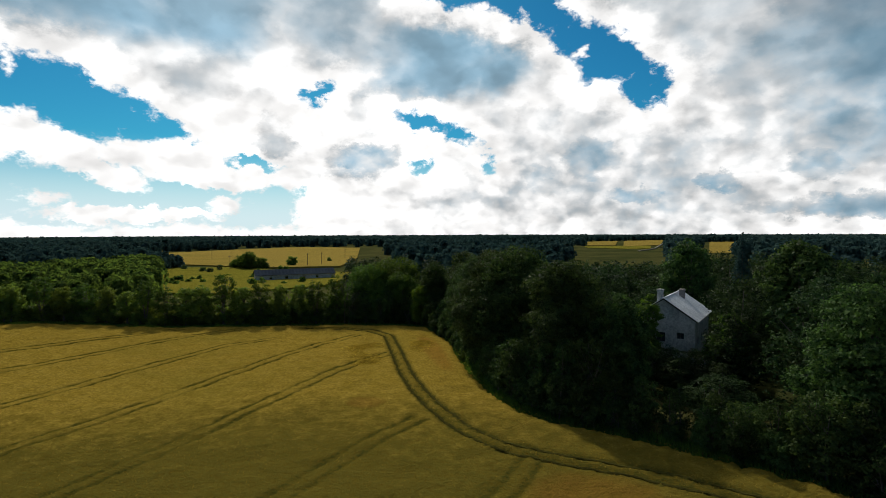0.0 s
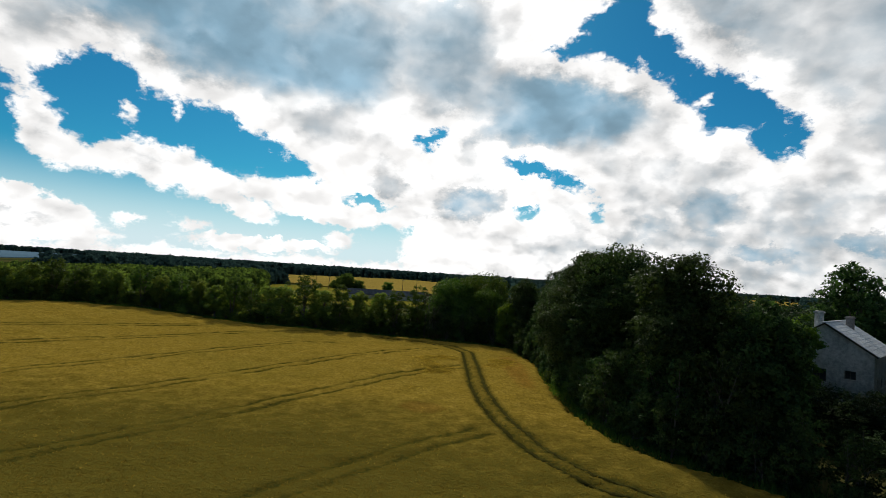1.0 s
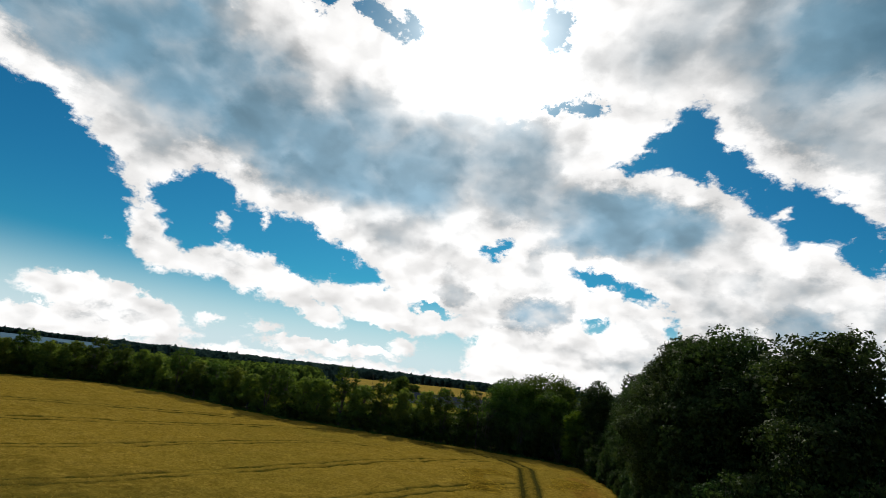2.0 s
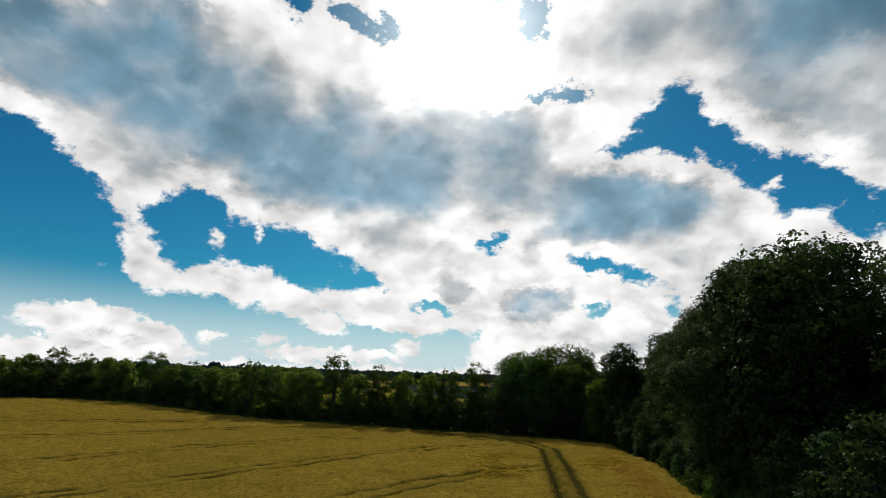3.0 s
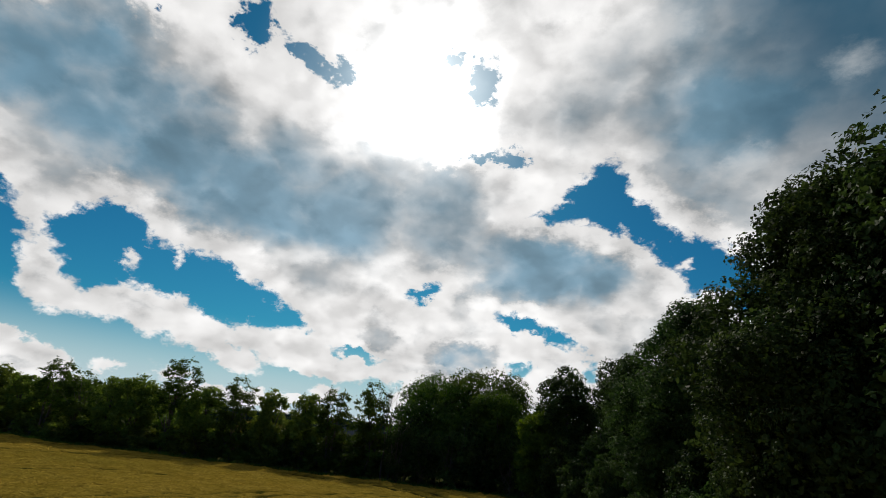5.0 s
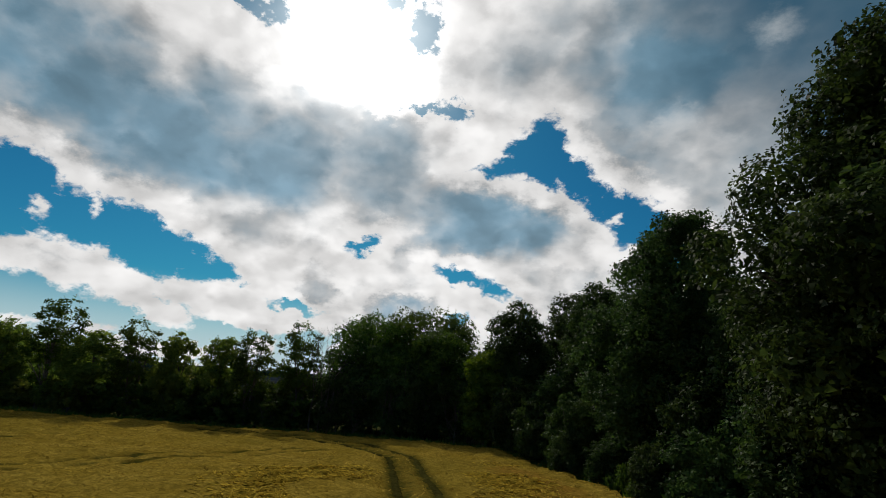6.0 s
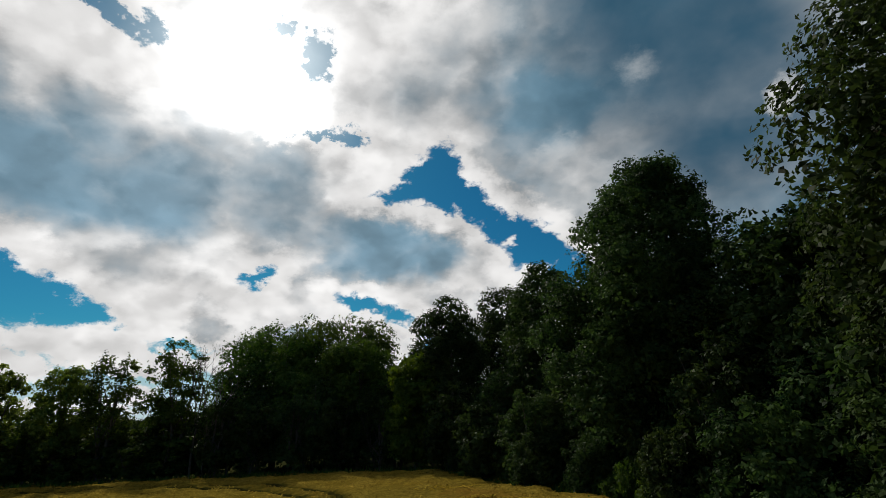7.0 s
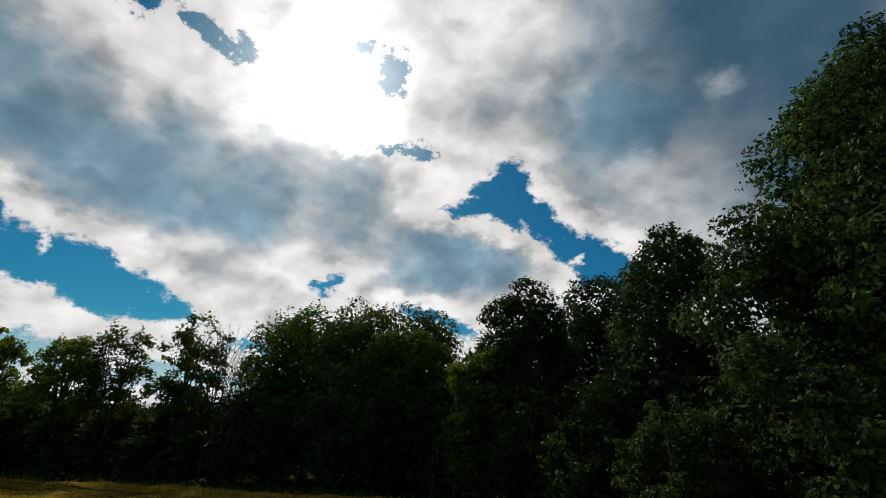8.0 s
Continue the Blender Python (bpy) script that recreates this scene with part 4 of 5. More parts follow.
# low brambles where the crop meets the wood
bramble = make_tree("bramble_bush", 48, 1.7, 1.6, 0.0, 30, 2600, 0.12, LEAF_MAPLE, True, 0.1, 4, "low grey-green bramble bush at the crop's edge", "bush", "brambles at the crop's edge")
rng = np.random.default_rng(19)
for k, (x, y) in enumerate(along([(6.4, 76), (5.0, 84), (4.2, 90), (3.6, 97), (2.6, 103), (1.2, 109), (-0.6, 114)], 16)):
    args = (x + rng.uniform(-.4, .9), y + rng.uniform(-.6, .6), soil(x, y), rng.uniform(0, 6.28), rng.uniform(.75, 1.25), rng.uniform(.6, 1.35))
    again(bramble, *args) if k else place(bramble, *args)


# tall weeds and grass in the strip between crop and trees
def build_verge(count):
    rng = np.random.default_rng(31)
    line = np.concatenate([along(WOOD_EDGE[1:], 300), along(ROW_EDGE, 300)])
    turn = np.gradient(line, axis=0)
    side = np.stack([turn[:, 1], -turn[:, 0]], 1)
    side /= np.linalg.norm(side, axis=1)[:, None] + 1e-9
    pick = rng.integers(0, len(line), count)
    p = line[pick] + side[pick] * rng.uniform(-0.5, 3.0, count)[:, None] + rng.normal(size=(count, 2)) * 0.4
    tall = rng.uniform(0.2, 0.75, count)
    w = rng.uniform(0, math.pi, count)
    wide = rng.uniform(0.02, 0.06, count)
    base = np.column_stack([p, SOIL + lie(p[:, 0], p[:, 1])])
    sd = np.column_stack([np.cos(w) * wide, np.sin(w) * wide, np.zeros(count)])
    mid = base + np.column_stack([rng.normal(size=(count, 2)) * .12, tall])
    quads = np.stack([base - sd, base + sd, mid + sd * .5, mid - sd * .5], 1)
    return tagged(new("verge_grass", quads_mesh("verge_grass", quads, LEAF_MAPLE)), "tall rough grass and weeds along the field margin", "grass", kind="stuff")


build_verge(40000)

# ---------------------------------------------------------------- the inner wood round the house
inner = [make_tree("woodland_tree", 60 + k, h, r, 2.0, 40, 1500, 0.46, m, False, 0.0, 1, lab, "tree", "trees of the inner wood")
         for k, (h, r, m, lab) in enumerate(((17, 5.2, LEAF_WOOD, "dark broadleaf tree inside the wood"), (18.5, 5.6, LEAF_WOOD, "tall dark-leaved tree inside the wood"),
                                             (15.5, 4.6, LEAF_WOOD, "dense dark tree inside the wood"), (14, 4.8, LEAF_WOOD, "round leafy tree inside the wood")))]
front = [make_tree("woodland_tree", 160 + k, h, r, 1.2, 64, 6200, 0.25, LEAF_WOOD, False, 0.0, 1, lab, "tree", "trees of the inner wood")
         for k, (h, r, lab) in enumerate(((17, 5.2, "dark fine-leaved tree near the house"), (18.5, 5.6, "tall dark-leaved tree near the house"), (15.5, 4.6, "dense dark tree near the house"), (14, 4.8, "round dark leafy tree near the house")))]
HOUSE = (38.2, 80.4)
rng = np.random.default_rng(5)
edge_poly = WOOD_EDGE + [(2, 128), (6, 150), (30, 180), (80, 180), (112, 150), (112, 60), (90, 15), (62, 5)]
grid = [(x, y) for x in np.arange(2, 118, 9.6) for y in np.arange(10, 190, 9.6)]
first = set()
for gx, gy in grid:
    x, y = gx + rng.uniform(-2, 2), gy + rng.uniform(-2, 2)
    q = np.array([[x, y]])
    pick, turn, sx, sz = int(rng.integers(4)), rng.uniform(0, 6.28), rng.uniform(.85, 1.15), rng.uniform(.85, 1.15)
    if not inside(q, edge_poly)[0] or distance_to(q, [np.array(WOOD_EDGE)])[0] < 5.0:
        continue
    if x < 15 and y > 92:
        continue
    if math.hypot(x - HOUSE[0], y - HOUSE[1]) < 10.5 or min(math.hypot(x - a, y - b) for a, b in ((7.3, 83.8), (12.2, 80.4), (16, 66.9), (22, 62.8), (40, 47), (45.5, 38), (49, 100), (53, 74))) < 4.6:
        continue
    view, far = math.degrees(math.atan2(x, y)), math.hypot(x, y)
    if 20.5 < view < 29.5 and far < 84:       # an old orchard hollow in front of the house
        sx, sz = .75, .30
    elif 14 < view < 20.5 and far < 100:
        sz *= .72
    tallest = (14.6 if view < 24.5 else 17.2) if far < 125 else 16.0
    if 11 < view < 25.5 and far > 88:         # the wood is lower where far fields show above it
        tallest = min(tallest, 21.0 - far * 0.048)
    sz = min(sz, tallest / (17, 18.5, 15.5, 14)[pick])
    near = x < 78 and y < 100 and x + y < 160
    if (near, pick) not in first:
        first.add((near, pick))
        place((front if near else inner)[pick], x, y, soil(x, y), turn, sx, sz)
    else:
        again((front if near else inner)[pick], x, y, soil(x, y), turn, sx, sz)
place(make_tree("birch_tree", 71, 13.0, 2.4, 3, 30, 4200, 0.26, LEAF_MAPLE, False, 0.1, 1, "slender birch standing beside the white house", "tree"), 30.2, 73.6, SOIL, 0, 1, 1)
place(make_tree("fruit_tree", 72, 10.8, 3.1, 2, 34, 5600, 0.26, LEAF_MAPLE, False, 0.0, 1, "leafy fruit tree covering the house corner", "tree"), 39.0, 68.4, SOIL, 0, 1, 1)


def build_spruce(seed, h, r):
    """A conical tree: tiers of drooping sprays round one straight trunk."""
    rng = np.random.default_rng(seed)
    tree = new("spruce_tree")
    verts, faces = [], []
    tube(verts, faces, [Vector((0, 0, -.3)), Vector((0, 0, h * .5)), Vector((0, 0, h))], [.28, .16, .02], 8)
    part("trunk", mesh_from("trunk", verts, faces, BARK, True), BARK, tree, "straight brown trunk")
    n = 9000
    u = 1 - np.sqrt(rng.uniform(0, 1, n)) * .9
    tier = np.floor(u * 26)
    w = rng.uniform(0, 6.283, n)
    spoke = 1 + .28 * np.sin(w * 5 + tier * 2.1)
    q = (1 - u) * r * (.35 + .65 * rng.uniform(0, 1, n) ** .5) * spoke + .05
    z = h * (tier + .5) / 26 - q * .22 + rng.normal(size=n) * .26
    spots = np.stack([np.cos(w) * q, np.sin(w) * q, np.clip(z, .3, h - .05)], 1)
    out = np.stack([np.cos(w), np.sin(w), np.full(n, .9)], 1)
    part("crown", quads_mesh("crown", leaf_quads(rng, spots, out, .34), LEAF_FAR_HAZED), LEAF_FAR_HAZED, tree, "tiers of dark drooping needles")
    return tagged(tree, "dark conical spruce rising above the wood", "tree")


place(build_spruce(51, 21.8, 4.2), 66.9, 111.3, SOIL, 0, 1, 1)

for x, y, k, sx, sz in ((29.5, 69.5, 3, .62, .45), (32.2, 70.6, 2, .6, .40), (34.6, 68.2, 3, .6, .45), (27.0, 71.8, 1, .62, .42), (38.4, 66.4, 0, .62, .42), (31.5, 66.5, 2, .6, .38), (35.8, 64.6, 1, .6, .28)):
    again(front[k], x, y, SOIL, x + y, sx, sz)
for x, y, k, size in ((-26.5, 129.5, 0, 1.0), (-29.5, 130, 3, .75), (-32.5, 129.5, 0, 1.0), (-36, 129, 3, .7), (-24, 129, 0, .9), (-39.5, 128.5, 0, .95)):
    again(shrubs[k], x, y, soil(x, y), x * 2, size, size)

# ---------------------------------------------------------------- the tree row along the field's end
row_kinds = [make_tree("row_tree", 90 + k, h, r, base, 40, leaves, 0.22, m, False, airy, stems, lab, "tree", "trees in the row")
             for k, (h, r, base, leaves, m, airy, stems, lab) in enumerate((
                 (11.0, 2.9, 3.0, 6600, LEAF_MAPLE, 0.35, 2, "slim ash tree with light showing through"), (10.2, 3.1, 1.6, 7200, LEAF_ASH, 0.29, 1, "dense leafy tree in the row"),
                 (9.4, 2.8, 1.0, 6600, LEAF_ASH, 0.29, 2, "bushy green tree in the row"), (11.4, 2.7, 3.8, 5200, LEAF_MAPLE, 0.5, 2, "tall airy tree with feathery top")))]
hedge_kinds = [make_tree("hedge_shrub", 97 + k, h, 2.5, 0.0, 34, 2200, 0.27, m, True, 0.05, 3, lab, "shrub", "shrubs under the tree row")
               for k, (h, m, lab) in enumerate(((5.6, LEAF_MAPLE, "leafy hedge shrub under the row"), (4.6, LEAF_ASH, "green hedge shrub under the row")))]
line = along([(-26, 126.5), (-34, 126), (-47, 123.5), (-60, 121), (-77, 120.5), (-92, 118), (-108, 111), (-122, 98), (-134, 78)], 29)
rng = np.random.default_rng(8)
started = set()
for k, (x, y) in enumerate(line):
    pick = (0, 3, 1, 2, 0, 1, 3, 2, 1)[k % 9]
    sx, sz = rng.uniform(.95, 1.3), rng.uniform(.74, 0.97) + 0.14 * float(ease((x + 80) / 25))
    args = (x + rng.uniform(-.7, .7), y + rng.uniform(-.8, .8), soil(x, y), rng.uniform(0, 6.28), sx, sz)
    place(row_kinds[pick], *args) if pick not in started else again(row_kinds[pick], *args)
    started.add(pick)
    for j in range(3):
        pick2 = int(rng.integers(2))
        args = (x + 2.2 * (j - .9) + rng.uniform(-.6, .6), y - 0.4 + 1.5 * j + rng.uniform(-.7, .7), soil(x, y), rng.uniform(0, 6.28), rng.uniform(.85, 1.15), rng.uniform(.55, 1.0))
        place(hedge_kinds[pick2], *args) if (pick2 + 10) not in started else again(hedge_kinds[pick2], *args)
        started.add(pick2 + 10)

def bare_tree(seed, h):
    rng = np.random.default_rng(seed)
    tree = new("dead_tree")
    verts, faces = [], []
    def grow(p, d, length, r, depth):
        q = p + d * length
        tube(verts, faces, [p, p.lerp(q, .5) + Vector(rng.normal(size=3) * length * .04), q], [r, r * .8, r * .55], 5)
        if depth:
            for _ in range(3):
                e = (d + Vector(rng.normal(size=3) * .42) + Vector((0, 0, .25))).normalized()
                grow(q, e, length * rng.uniform(.55, .8), r * .5, depth - 1)
    grow(Vector((0, 0, -.2)), Vector((.03, 0, 1)), h * .40, .13, 4)
    part("trunk", mesh_from("trunk", verts, faces, BARK, True), BARK, tree, "bare grey trunk and twigs")
    return tagged(tree, "bare leafless tree with pale grey twigs", "tree")


place(bare_tree(4, 10.5), -24.0, 126.3, soil(-24.0, 126.3), 0, 1, 1)
place(bare_tree(6, 9.0), -22.6, 125.0, soil(-22.6, 125.0), 1, 1, 1)


# ---------------------------------------------------------------- the white house in the wood
def build_house():
    house = new("house")
    house.matrix_basis = Matrix.LocRotScale((33.5, 75.6, SOIL), Euler((0, 0, math.atan2(10.9, 8.0) - math.pi / 2)), None)
    W, LEN, EAVE, RIDGE, T = 4.3, 12.2, 9.1, 12.0, 0.35
    # own axes: +y runs along the ridge away from the gable, x across
    holes_front = [(2.3, 6.6, 1.0, .9), (-.4, 6.2, 1.2, 1.4), (-1.4, 2.8, 1.1, 1.3), (1.7, 2.6, 1.0, 1.4)]
    holes_side = [(2.2, 2.4, 1.0, 1.5), (5.2, 2.4, 1.0, 1.5), (7.6, 2.4, 1.0, 1.5), (9.9, 2.4, 1.0, 1.5), (2.2, 5.8, 1.0, 1.4), (5.2, 5.8, 1.0, 1.4), (7.6, 5.8, 1.0, 1.4), (9.9, 5.8, 1.0, 1.4)]

    def wall(width, height, holes, gable):
        """A wall in the x-z plane with real openings, thickness along +y."""
        bm = bmesh.new()
        xs = sorted({0.0, width} | {h[0] + s * h[2] / 2 for h in holes for s in (-1, 1)})
        zs = sorted({0.0, height} | {h[1] + s * h[3] / 2 for h in holes for s in (-1, 1)})
        for a, b in zip(xs, xs[1:]):
            for c, d in zip(zs, zs[1:]):
                mx, mz = (a + b) / 2, (c + d) / 2
                if any(abs(mx - h[0]) < h[2] / 2 and abs(mz - h[1]) < h[3] / 2 for h in holes):
                    continue
                box(bm, (a, 0, c), (b, T, d))
        if gable:
            lo = [bm.verts.new(v) for v in ((0, 0, height), (width, 0, height), (width / 2, 0, RIDGE - .1))]
            hi = [bm.verts.new(v.co + Vector((0, T, 0))) for v in lo]
            bm.faces.new(lo[::-1]); bm.faces.new(hi)
            for k in range(3):
                bm.faces.new((lo[k], lo[(k + 1) % 3], hi[(k + 1) % 3], hi[k]))
        bmesh.ops.remove_doubles(bm, verts=bm.verts, dist=1e-4)
        return bm

    front = part("gable_wall", wall(2 * W, EAVE, [(h[0] + W, h[1], h[2], h[3]) for h in holes_front], True), PLASTER, house, "flaking white plaster gable wall")
    front.matrix_basis = Matrix.Translation((-W, 0, 0))
    rear = part("gable_wall", wall(2 * W, EAVE, [], True), PLASTER, house)
    rear.matrix_basis = Matrix.Translation((-W, LEN - T, 0))
    right = part("side_wall", wall(LEN - 2 * T, EAVE, holes_side, False), PLASTER, house)
    right.matrix_basis = Matrix.Translation((W, T, 0)) @ Matrix.Rotation(math.pi / 2, 4, "Z")
    left = part("side_wall", wall(LEN - 2 * T, EAVE, [], False), PLASTER, house)
    left.matrix_basis = Matrix.Translation((-W + T, T, 0)) @ Matrix.Rotation(math.pi / 2, 4, "Z")
    slope = math.atan2(RIDGE - EAVE, W)
    run = math.hypot(RIDGE - EAVE, W) + 0.45
    for side, name in ((1, "roof_slope"), (-1, "roof_slope")):
        bm = bmesh.new()
        n = 22
        for k in range(n):            # overlapping sheets, each course lying on the one below
            for j in range(14):
                y0 = -0.35 + (LEN + .7) * j / 14
                a, b = run * k / n, run * (k + 1) / n + .05
                box(bm, (a, y0 + .008, .06), (b, y0 + (LEN + .7) / 14 - .008, .10 + .02 * (k % 2)))
        bmesh.ops.transform(bm, matrix=Matrix.Translation((0, 0, RIDGE)) @ Matrix.Rotation(slope * 1, 4, "Y"), verts=bm.verts)
        if side < 0:
            bmesh.ops.transform(bm, matrix=Matrix.Diagonal((-1, 1, 1, 1)), verts=bm.verts)
            bmesh.ops.reverse_faces(bm, faces=bm.faces)
        part(name, bm, ROOF_SHEET, house, "pale grey sheet roof slope")
    bm = bmesh.new()
    box(bm, (-.16, -.38, RIDGE + .06), (.16, LEN + .38, RIDGE + .18), bevel=.04)
    part("ridge_cap", bm, ROOF_SHEET, house)
    for x, y, z0, z1, mat, lab in ((-.75, 1.0, RIDGE - .9, RIDGE + 1.3, PLASTER, "whitewashed chimney"), (1.0, 8.2, RIDGE - 1.0, RIDGE + .75, BRICK, "weathered dark brick chimney")):
        bm = bmesh.new()
        box(bm, (x - .38, y - .38, z0), (x + .38, y + .38, z1), bevel=.02)
        stack = part("chimney", bm, mat, house, lab)
        bm = bmesh.new()
        box(bm, (x - .48, y - .48, z1 - .25), (x + .48, y + .48, z1 - .08), bevel=.02)
        part("chimney_cap", bm, mat, stack)
    bm = bmesh.new()
    box(bm, (-W - .06, -.08, 4.2), (W + .06, -.003, 4.45), bevel=.02)
    part("string_course", bm, DARK_WOOD, house, "dark horizontal band across the gable")
    for side in (1, -1):
        bm = bmesh.new()
        L = run - .02
        box(bm, (0, -.40, -.12), (L, -.352, .06))
        bmesh.ops.transform(bm, matrix=Matrix.Translation((0, 0, RIDGE)) @ Matrix.Rotation(slope, 4, "Y"), verts=bm.verts)
        if side < 0:
            bmesh.ops.transform(bm, matrix=Matrix.Diagonal((-1, 1, 1, 1)), verts=bm.verts)
            bmesh.ops.reverse_faces(bm, faces=bm.faces)
        part("bargeboard", bm, DARK_WOOD, house)

    def window(x, z, w, h, at):
        bm = bmesh.new()
        for lo, hi in (((-w / 2, .10, -h / 2), (-w / 2 + .09, .2, h / 2)), ((w / 2 - .09, .10, -h / 2), (w / 2, .2, h / 2)), ((-w / 2 + .09, .10, h / 2 - .09), (w / 2 - .09, .2, h / 2)),
                       ((-w / 2 + .09, .10, -h / 2), (w / 2 - .09, .2, -h / 2 + .09)), ((-.035, .11, -h / 2 + .09), (.035, .19, h / 2 - .09))):
            box(bm, lo, hi)
        frame_part = part("window", bm, DARK_WOOD, house, "dark weathered window")
        frame_part.matrix_basis = at @ Matrix.Translation((x, 0, z))
        for s in (-1, 1):
            bm = bmesh.new()
            a, b = sorted((s * .036, s * (w / 2 - .091)))
            box(bm, (a, .14, -h / 2 + .091), (b, .155, h / 2 - .091))
            part("pane", bm, GLASS_DARK, frame_part)
        bm = bmesh.new()
        box(bm, (-w / 2 - .08, -.10, -h / 2 - .09), (w / 2 + .08, .09, -h / 2 - .005), bevel=.01)
        part("sill", bm, PLASTER, frame_part)

    for h in holes_front:
        window(*h, Matrix())
    for h in holes_side:
        window(*h, Matrix.Translation((W, T, 0)) @ Matrix.Rotation(math.pi / 2, 4, "Z"))
    return tagged(house, "white plastered two-storey house hidden among dark trees", "house")


build_house()


# ---------------------------------------------------------------- far things behind the row
def build_barn():
    barn = new("barn")
    barn.matrix_basis = Matrix.LocRotScale((-69.5, 241, SOIL), Euler((0, 0, math.atan2(14, 32))), None)
    L, D, H, R = 18.0, 5.5, 2.9, 4.9
    bm = bmesh.new()
    for a, b in ((-L, -12), (-10.8, -5), (-3.8, 3), (4.2, 9), (10.2, L)):
        box(bm, (a, -D, 0), (b, -D + .3, H))
    for a, b in ((-12, -10.8), (-5, -3.8), (3, 4.2), (9, 10.2)):
        box(bm, (a, -D, 0), (b, -D + .3, .9))
        box(bm, (a, -D, 2.1), (b, -D + .3, H))
    part("front_wall", bm, SHED_WALL, barn, "grey block wall with openings")
    bm = bmesh.new()
    box(bm, (-L, D - .3, 0), (L, D, H))
    part("rear_wall", bm, SHED_WALL, barn)
    for s in (-1, 1):
        bm = bmesh.new()
        x = s * (L - .15)
        box(bm, (x - .15, -D + .3, 0), (x + .15, D - .3, H))
        lo = [bm.verts.new(v) for v in ((x - .15, -D, H), (x - .15, D, H), (x - .15, 0, R - .1))]
        hi = [bm.verts.new(v.co + Vector((.3, 0, 0))) for v in lo]
        bm.faces.new(lo); bm.faces.new(hi[::-1])
        for k in range(3):
            bm.faces.new((lo[k], hi[k], hi[(k + 1) % 3], lo[(k + 1) % 3]))
        part("end_wall", bm, SHED_WALL, barn)
        bm = bmesh.new()
        n = 48
        rows = []
        for k in range(n + 1):
            a, z = -L - .4 + (2 * L + .8) * k / n, .08 * (k % 2)
            rows.append([bm.verts.new(v) for v in ((a, 0, R + z), (a, s * (D + .6), H - .25 + z), (a, s * (D + .6), H - .13 + z), (a, 0, R + .12 + z))])
        for p, q in zip(rows, rows[1:]):
            for j in range(4):
                bm.faces.new((p[j], p[(j + 1) % 4], q[(j + 1) % 4], q[j]))
        bm.faces.new(rows[0])
        bm.faces.new(rows[-1][::-1])
        bmesh.ops.recalc_face_normals(bm, faces=bm.faces)
        part("roof_slope", bm, SHED_ROOF, barn, "blue-grey corrugated roof slope")
    return tagged(barn, "long low grey barn with a blue-grey roof", "barn")


build_barn()


def build_pole():
    pole = new("utility_pole")
    verts, faces = [], []
    tube(verts, faces, [Vector((0, 0, -.3)), Vector((0, 0, 4)), Vector((.05, 0, 9))], [.17, .15, .11], 8)
    part("post", mesh_from("post", verts, faces, DARK_WOOD, True), DARK_WOOD, pole)
    bm = bmesh.new()
    box(bm, (-.9, -.17, 8.2), (.9, -.05, 8.35), bevel=.01)
    part("crossarm", bm, DARK_WOOD, pole)
    for x in (-.75, 0, .75):
        verts, faces = [], []
        tube(verts, faces, [Vector((x, -.11, 8.35)), Vector((x, -.11, 8.5)), Vector((x, -.11, 8.6))], [.03, .07, .04], 6)
        part("insulator", mesh_from("insulator", verts, faces, PLASTER, True), PLASTER, pole)
    return tagged(pole, "dark wooden utility pole in a stubble field", "pole", "utility poles")


pole = build_pole()
place(pole, -87, 331, SOIL, .3, 1, 1)
for x, y in ((-81, 345), (-80, 425), (-125, 300), (-190, 420)):
    again(pole, x, y, SOIL, .3, 1, 1)

field_tree = make_tree("field_tree", 210, 9.0, 4.4, 0.0, 44, 3600, 0.42, LEAF_COPSE, True, 0.0, 2, "dense dark bushy tree standing in the far field", "tree", "trees in the far fields")
place(field_tree, -116, 307, soil(-116, 307), 0.4, 1.35, 1.25)
for x, y, sx, sz in ((-121, 312, 1.2, 1.0), (-110, 310, 1.0, .8), (-99, 336, .95, .75), (-84, 383, .45, .4), (-135, 330, .7, .5), (-128, 318, .9, .7)):
    again(field_tree, x, y, soil(x, y), x, sx, sz)
for x, y, kind, sx, sz in ((-45, 262, 0, .9, .6), (-38, 255, 2, 1, .6), (-30, 235, 1, 1, .62), (-25, 215, 3, 1, .7), (-33, 195, 0, 1, .72), (-22, 175, 2, 1, .8), (-12, 160, 1, 1, .85), (2, 165, 3, 1, .85), (-4, 185, 0, 1, .8), (-30, 160, 3, .8, .55)):
    again(inner[kind], x, y, soil(x, y), x, sx, sz)


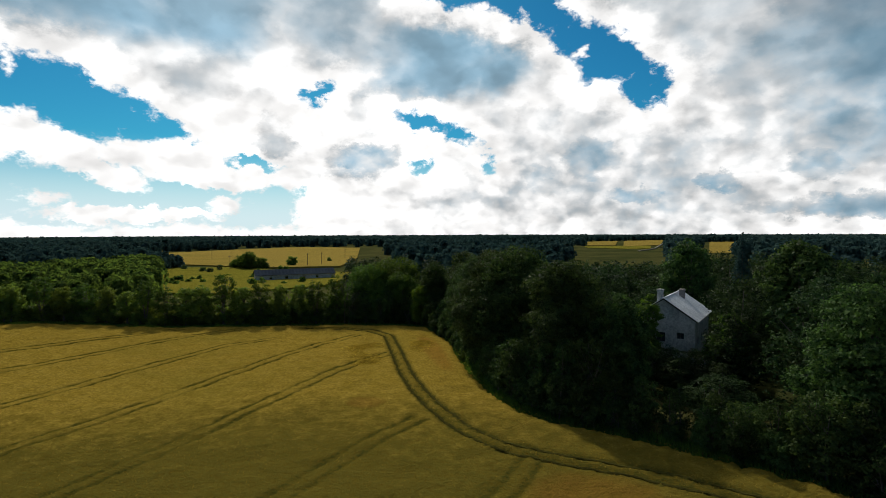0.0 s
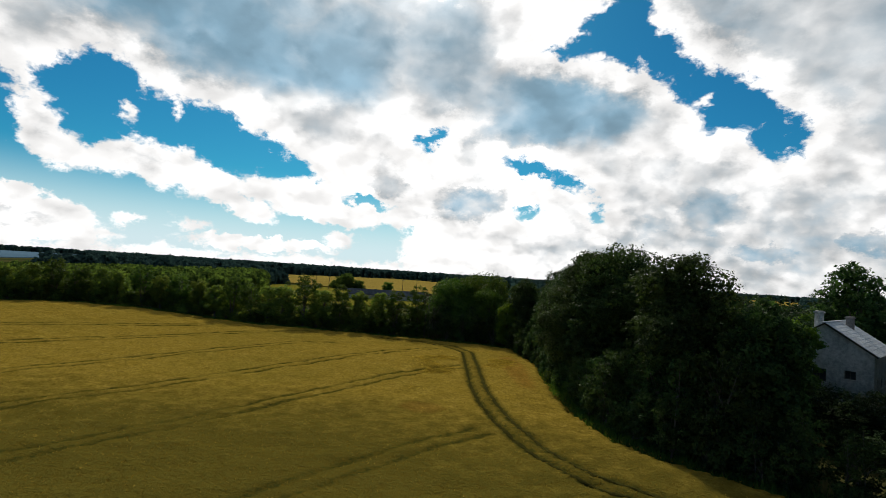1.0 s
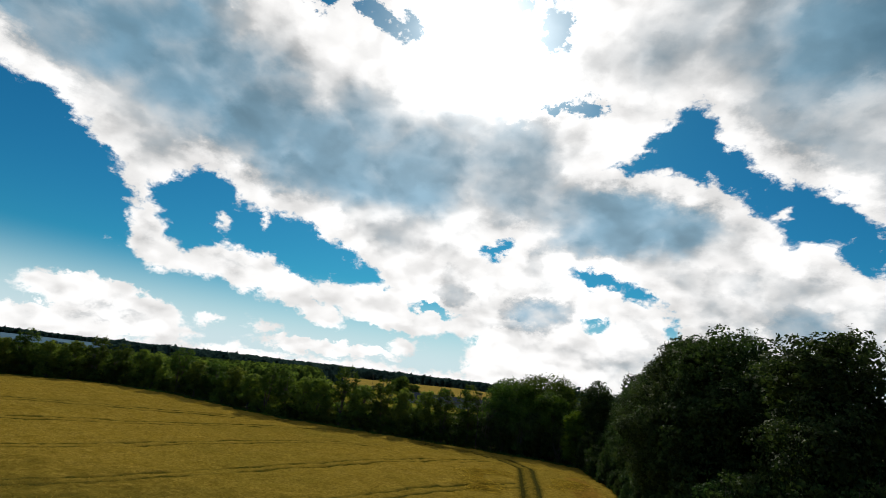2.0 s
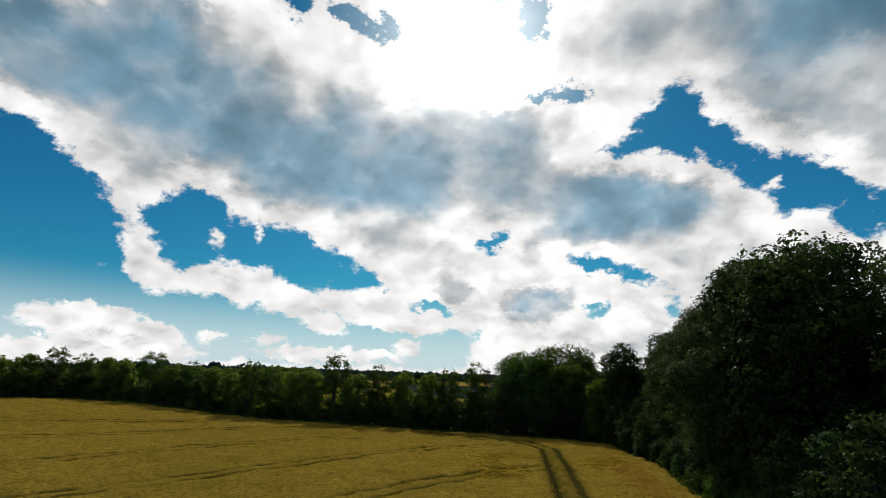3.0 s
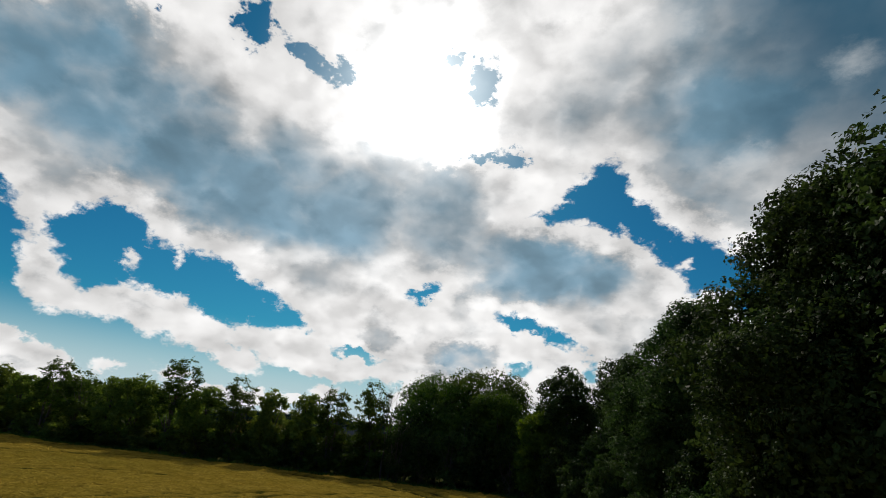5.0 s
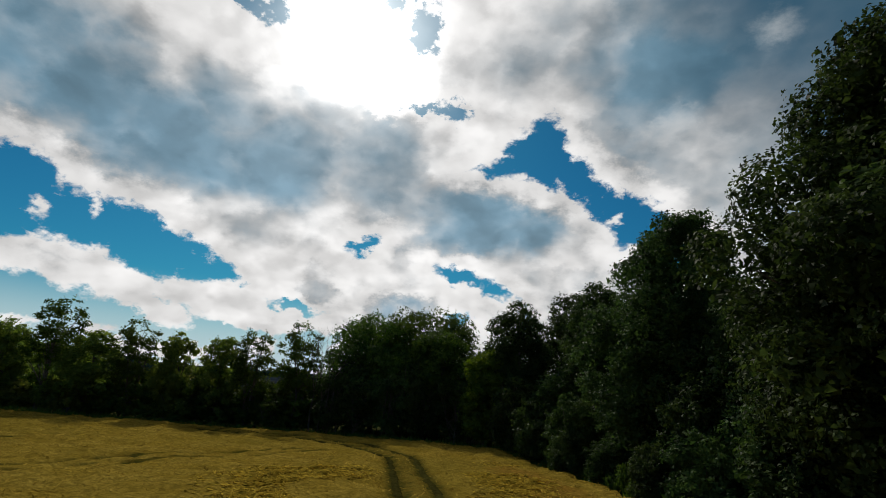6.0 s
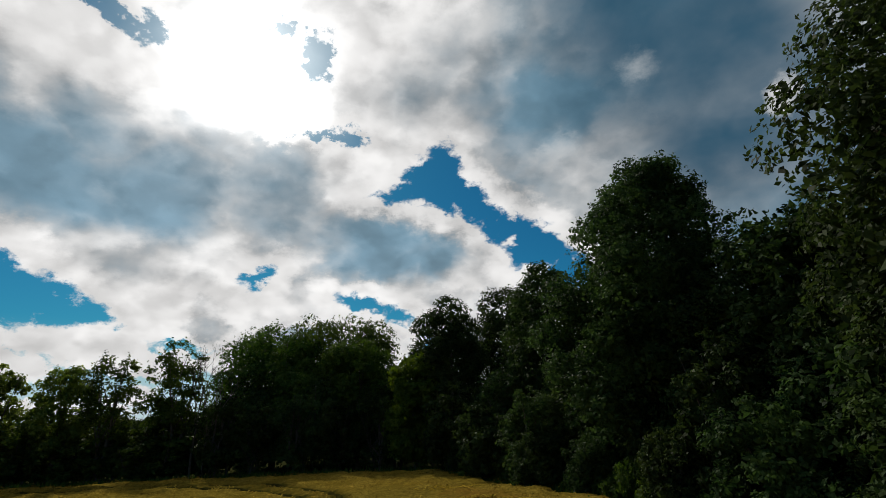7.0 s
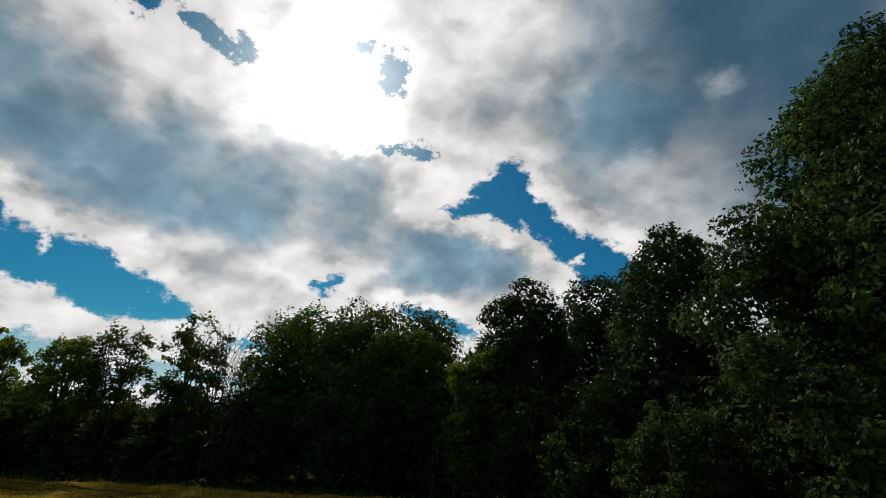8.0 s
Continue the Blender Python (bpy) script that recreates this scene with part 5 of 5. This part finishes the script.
def wood_mass(name, seed, spots, lo, hi, cards, mat, label, round_=1.0):
    """Distant trees as one mass of many crowns: leaf sprays round a dark heart."""
    rng = np.random.default_rng(seed)
    n = len(spots)
    h = rng.uniform(lo, hi, n)
    r = h * rng.uniform(.30, .46, n) * round_
    out = rng.normal(size=(n, cards, 3))
    out /= np.linalg.norm(out, axis=2)[:, :, None]
    out[:, :, 2] = np.abs(out[:, :, 2]) * 1.3 - .55
    lump = rng.uniform(.72, 1.06, (n, cards, 1))
    pos = out * lump * np.stack([r, r, h * .5], 1)[:, None, :]
    pos[:, :, :2] += np.array(spots)[:, None, :]
    pos[:, :, 2] += (SOIL + h * .52)[:, None]
    size = (r * 2.1 / math.sqrt(cards))[:, None].repeat(cards, 1).ravel()
    quads = leaf_quads(rng, pos.reshape(-1, 3), out.reshape(-1, 3), 1.0)
    mid = quads.mean(1, keepdims=True)
    quads = mid + (quads - mid) * (size * 1.9)[:, None, None]
    heart = []
    for k in range(6):                      # upright crossed sprays close the crown
        w = math.pi * k / 6
        d = np.stack([np.cos(w) * r * .7, np.sin(w) * r * .7, np.zeros(n)], 1)
        c = np.column_stack([spots, np.full(n, SOIL)])
        up = np.array([0, 0, 1.0])
        heart.append(np.stack([c - d, c + d, c + d * .7 + up * (h * .8)[:, None], c - d * .7 + up * (h * .8)[:, None]], 1))
    return tagged(new(name, quads_mesh(name, np.concatenate([quads] + heart), mat)), label, "forest", kind="stuff")


def scatter(seed, count, a0, a1, d0, d1, keep):
    rng = np.random.default_rng(seed)
    az = np.radians(rng.uniform(a0, a1, count))
    d = np.sqrt(rng.uniform(d0 * d0, d1 * d1, count))
    p = np.stack([np.sin(az) * d, np.cos(az) * d], 1)
    return p[keep(p)]


OPEN_LAND = [[(58, 225), (112, 245), (330, 725), (200, 740)], [(102, 200), (130, 220), (300, 510), (255, 500)], [(-300, 460), (-310, 560), (-270, 690), (-219, 800), (-100, 750), (-40, 426), (-20, 240), (-40, 170), (-98, 175), (-122, 251), (-172, 338)],
             [(225, 780), (265, 720), (360, 790), (600, 1310), (330, 1150)], [(262, 490), (312, 490), (640, 1060), (550, 1060)], [(20, 690), (90, 660), (340, 1240), (200, 1190)],
             [(198, 690), (238, 628), (280, 640), (340, 800), (212, 785)], [(-347, 155), (-273, 264), (-1187, 1146), (-1507, 671)]]


def wooded(p):
    ok = np.ones(len(p), bool)
    for poly in OPEN_LAND:
        ok &= ~inside(p, poly)
    return ok


rng = np.random.default_rng(61)
for k in range(16):
    x, y = rng.uniform(-185, -105), rng.uniform(250, 322)
    if x > -125 and y < 300:
        continue
    size = rng.uniform(.35, .8)
    again(shrubs[k % 4], x, y, SOIL, x, size * 1.2, size * .8)

wood_mass("forest_horizon", 1, scatter(1, 5200, -62, 62, 780, 1900, wooded), 12.5, 16, 22, LEAF_FAR_HAZED, "dark distant forest along the horizon", 1.3)
wood_mass("forest_middle", 2, scatter(2, 900, -66, -22, 330, 900, wooded), 8, 14.5, 100, LEAF_FAR_HAZED, "green woods beyond the tree row", 1.35)
wood_mass("forest_right", 3, scatter(3, 700, -6, 58, 240, 800, lambda p: wooded(p) & (p[:, 1] > 150)), 11, 17, 70, LEAF_FAR_HAZED, "dark woods beyond the house")
wood_mass("copse_left", 4, scatter(4, 250, -60, -29.5, 165, 345, wooded), 6, 11.5, 200, LEAF_COPSE, "scrubby green trees behind the row", 1.3)
wood_mass("meadow_scrub", 5, scatter(5, 420, -38, -12, 190, 330, lambda p: inside(p, [(-150, 190), (-175, 251), (-172, 322), (-126, 318), (-80, 300), (-60, 250), (-58, 205), (-80, 180)]) & (soft_noise(p[:, 0], p[:, 1], 18.0, 41) > 0.05)), 0.8, 3.0, 26, LEAF_COPSE, "scattered low scrub on the rough meadow", 1.5)
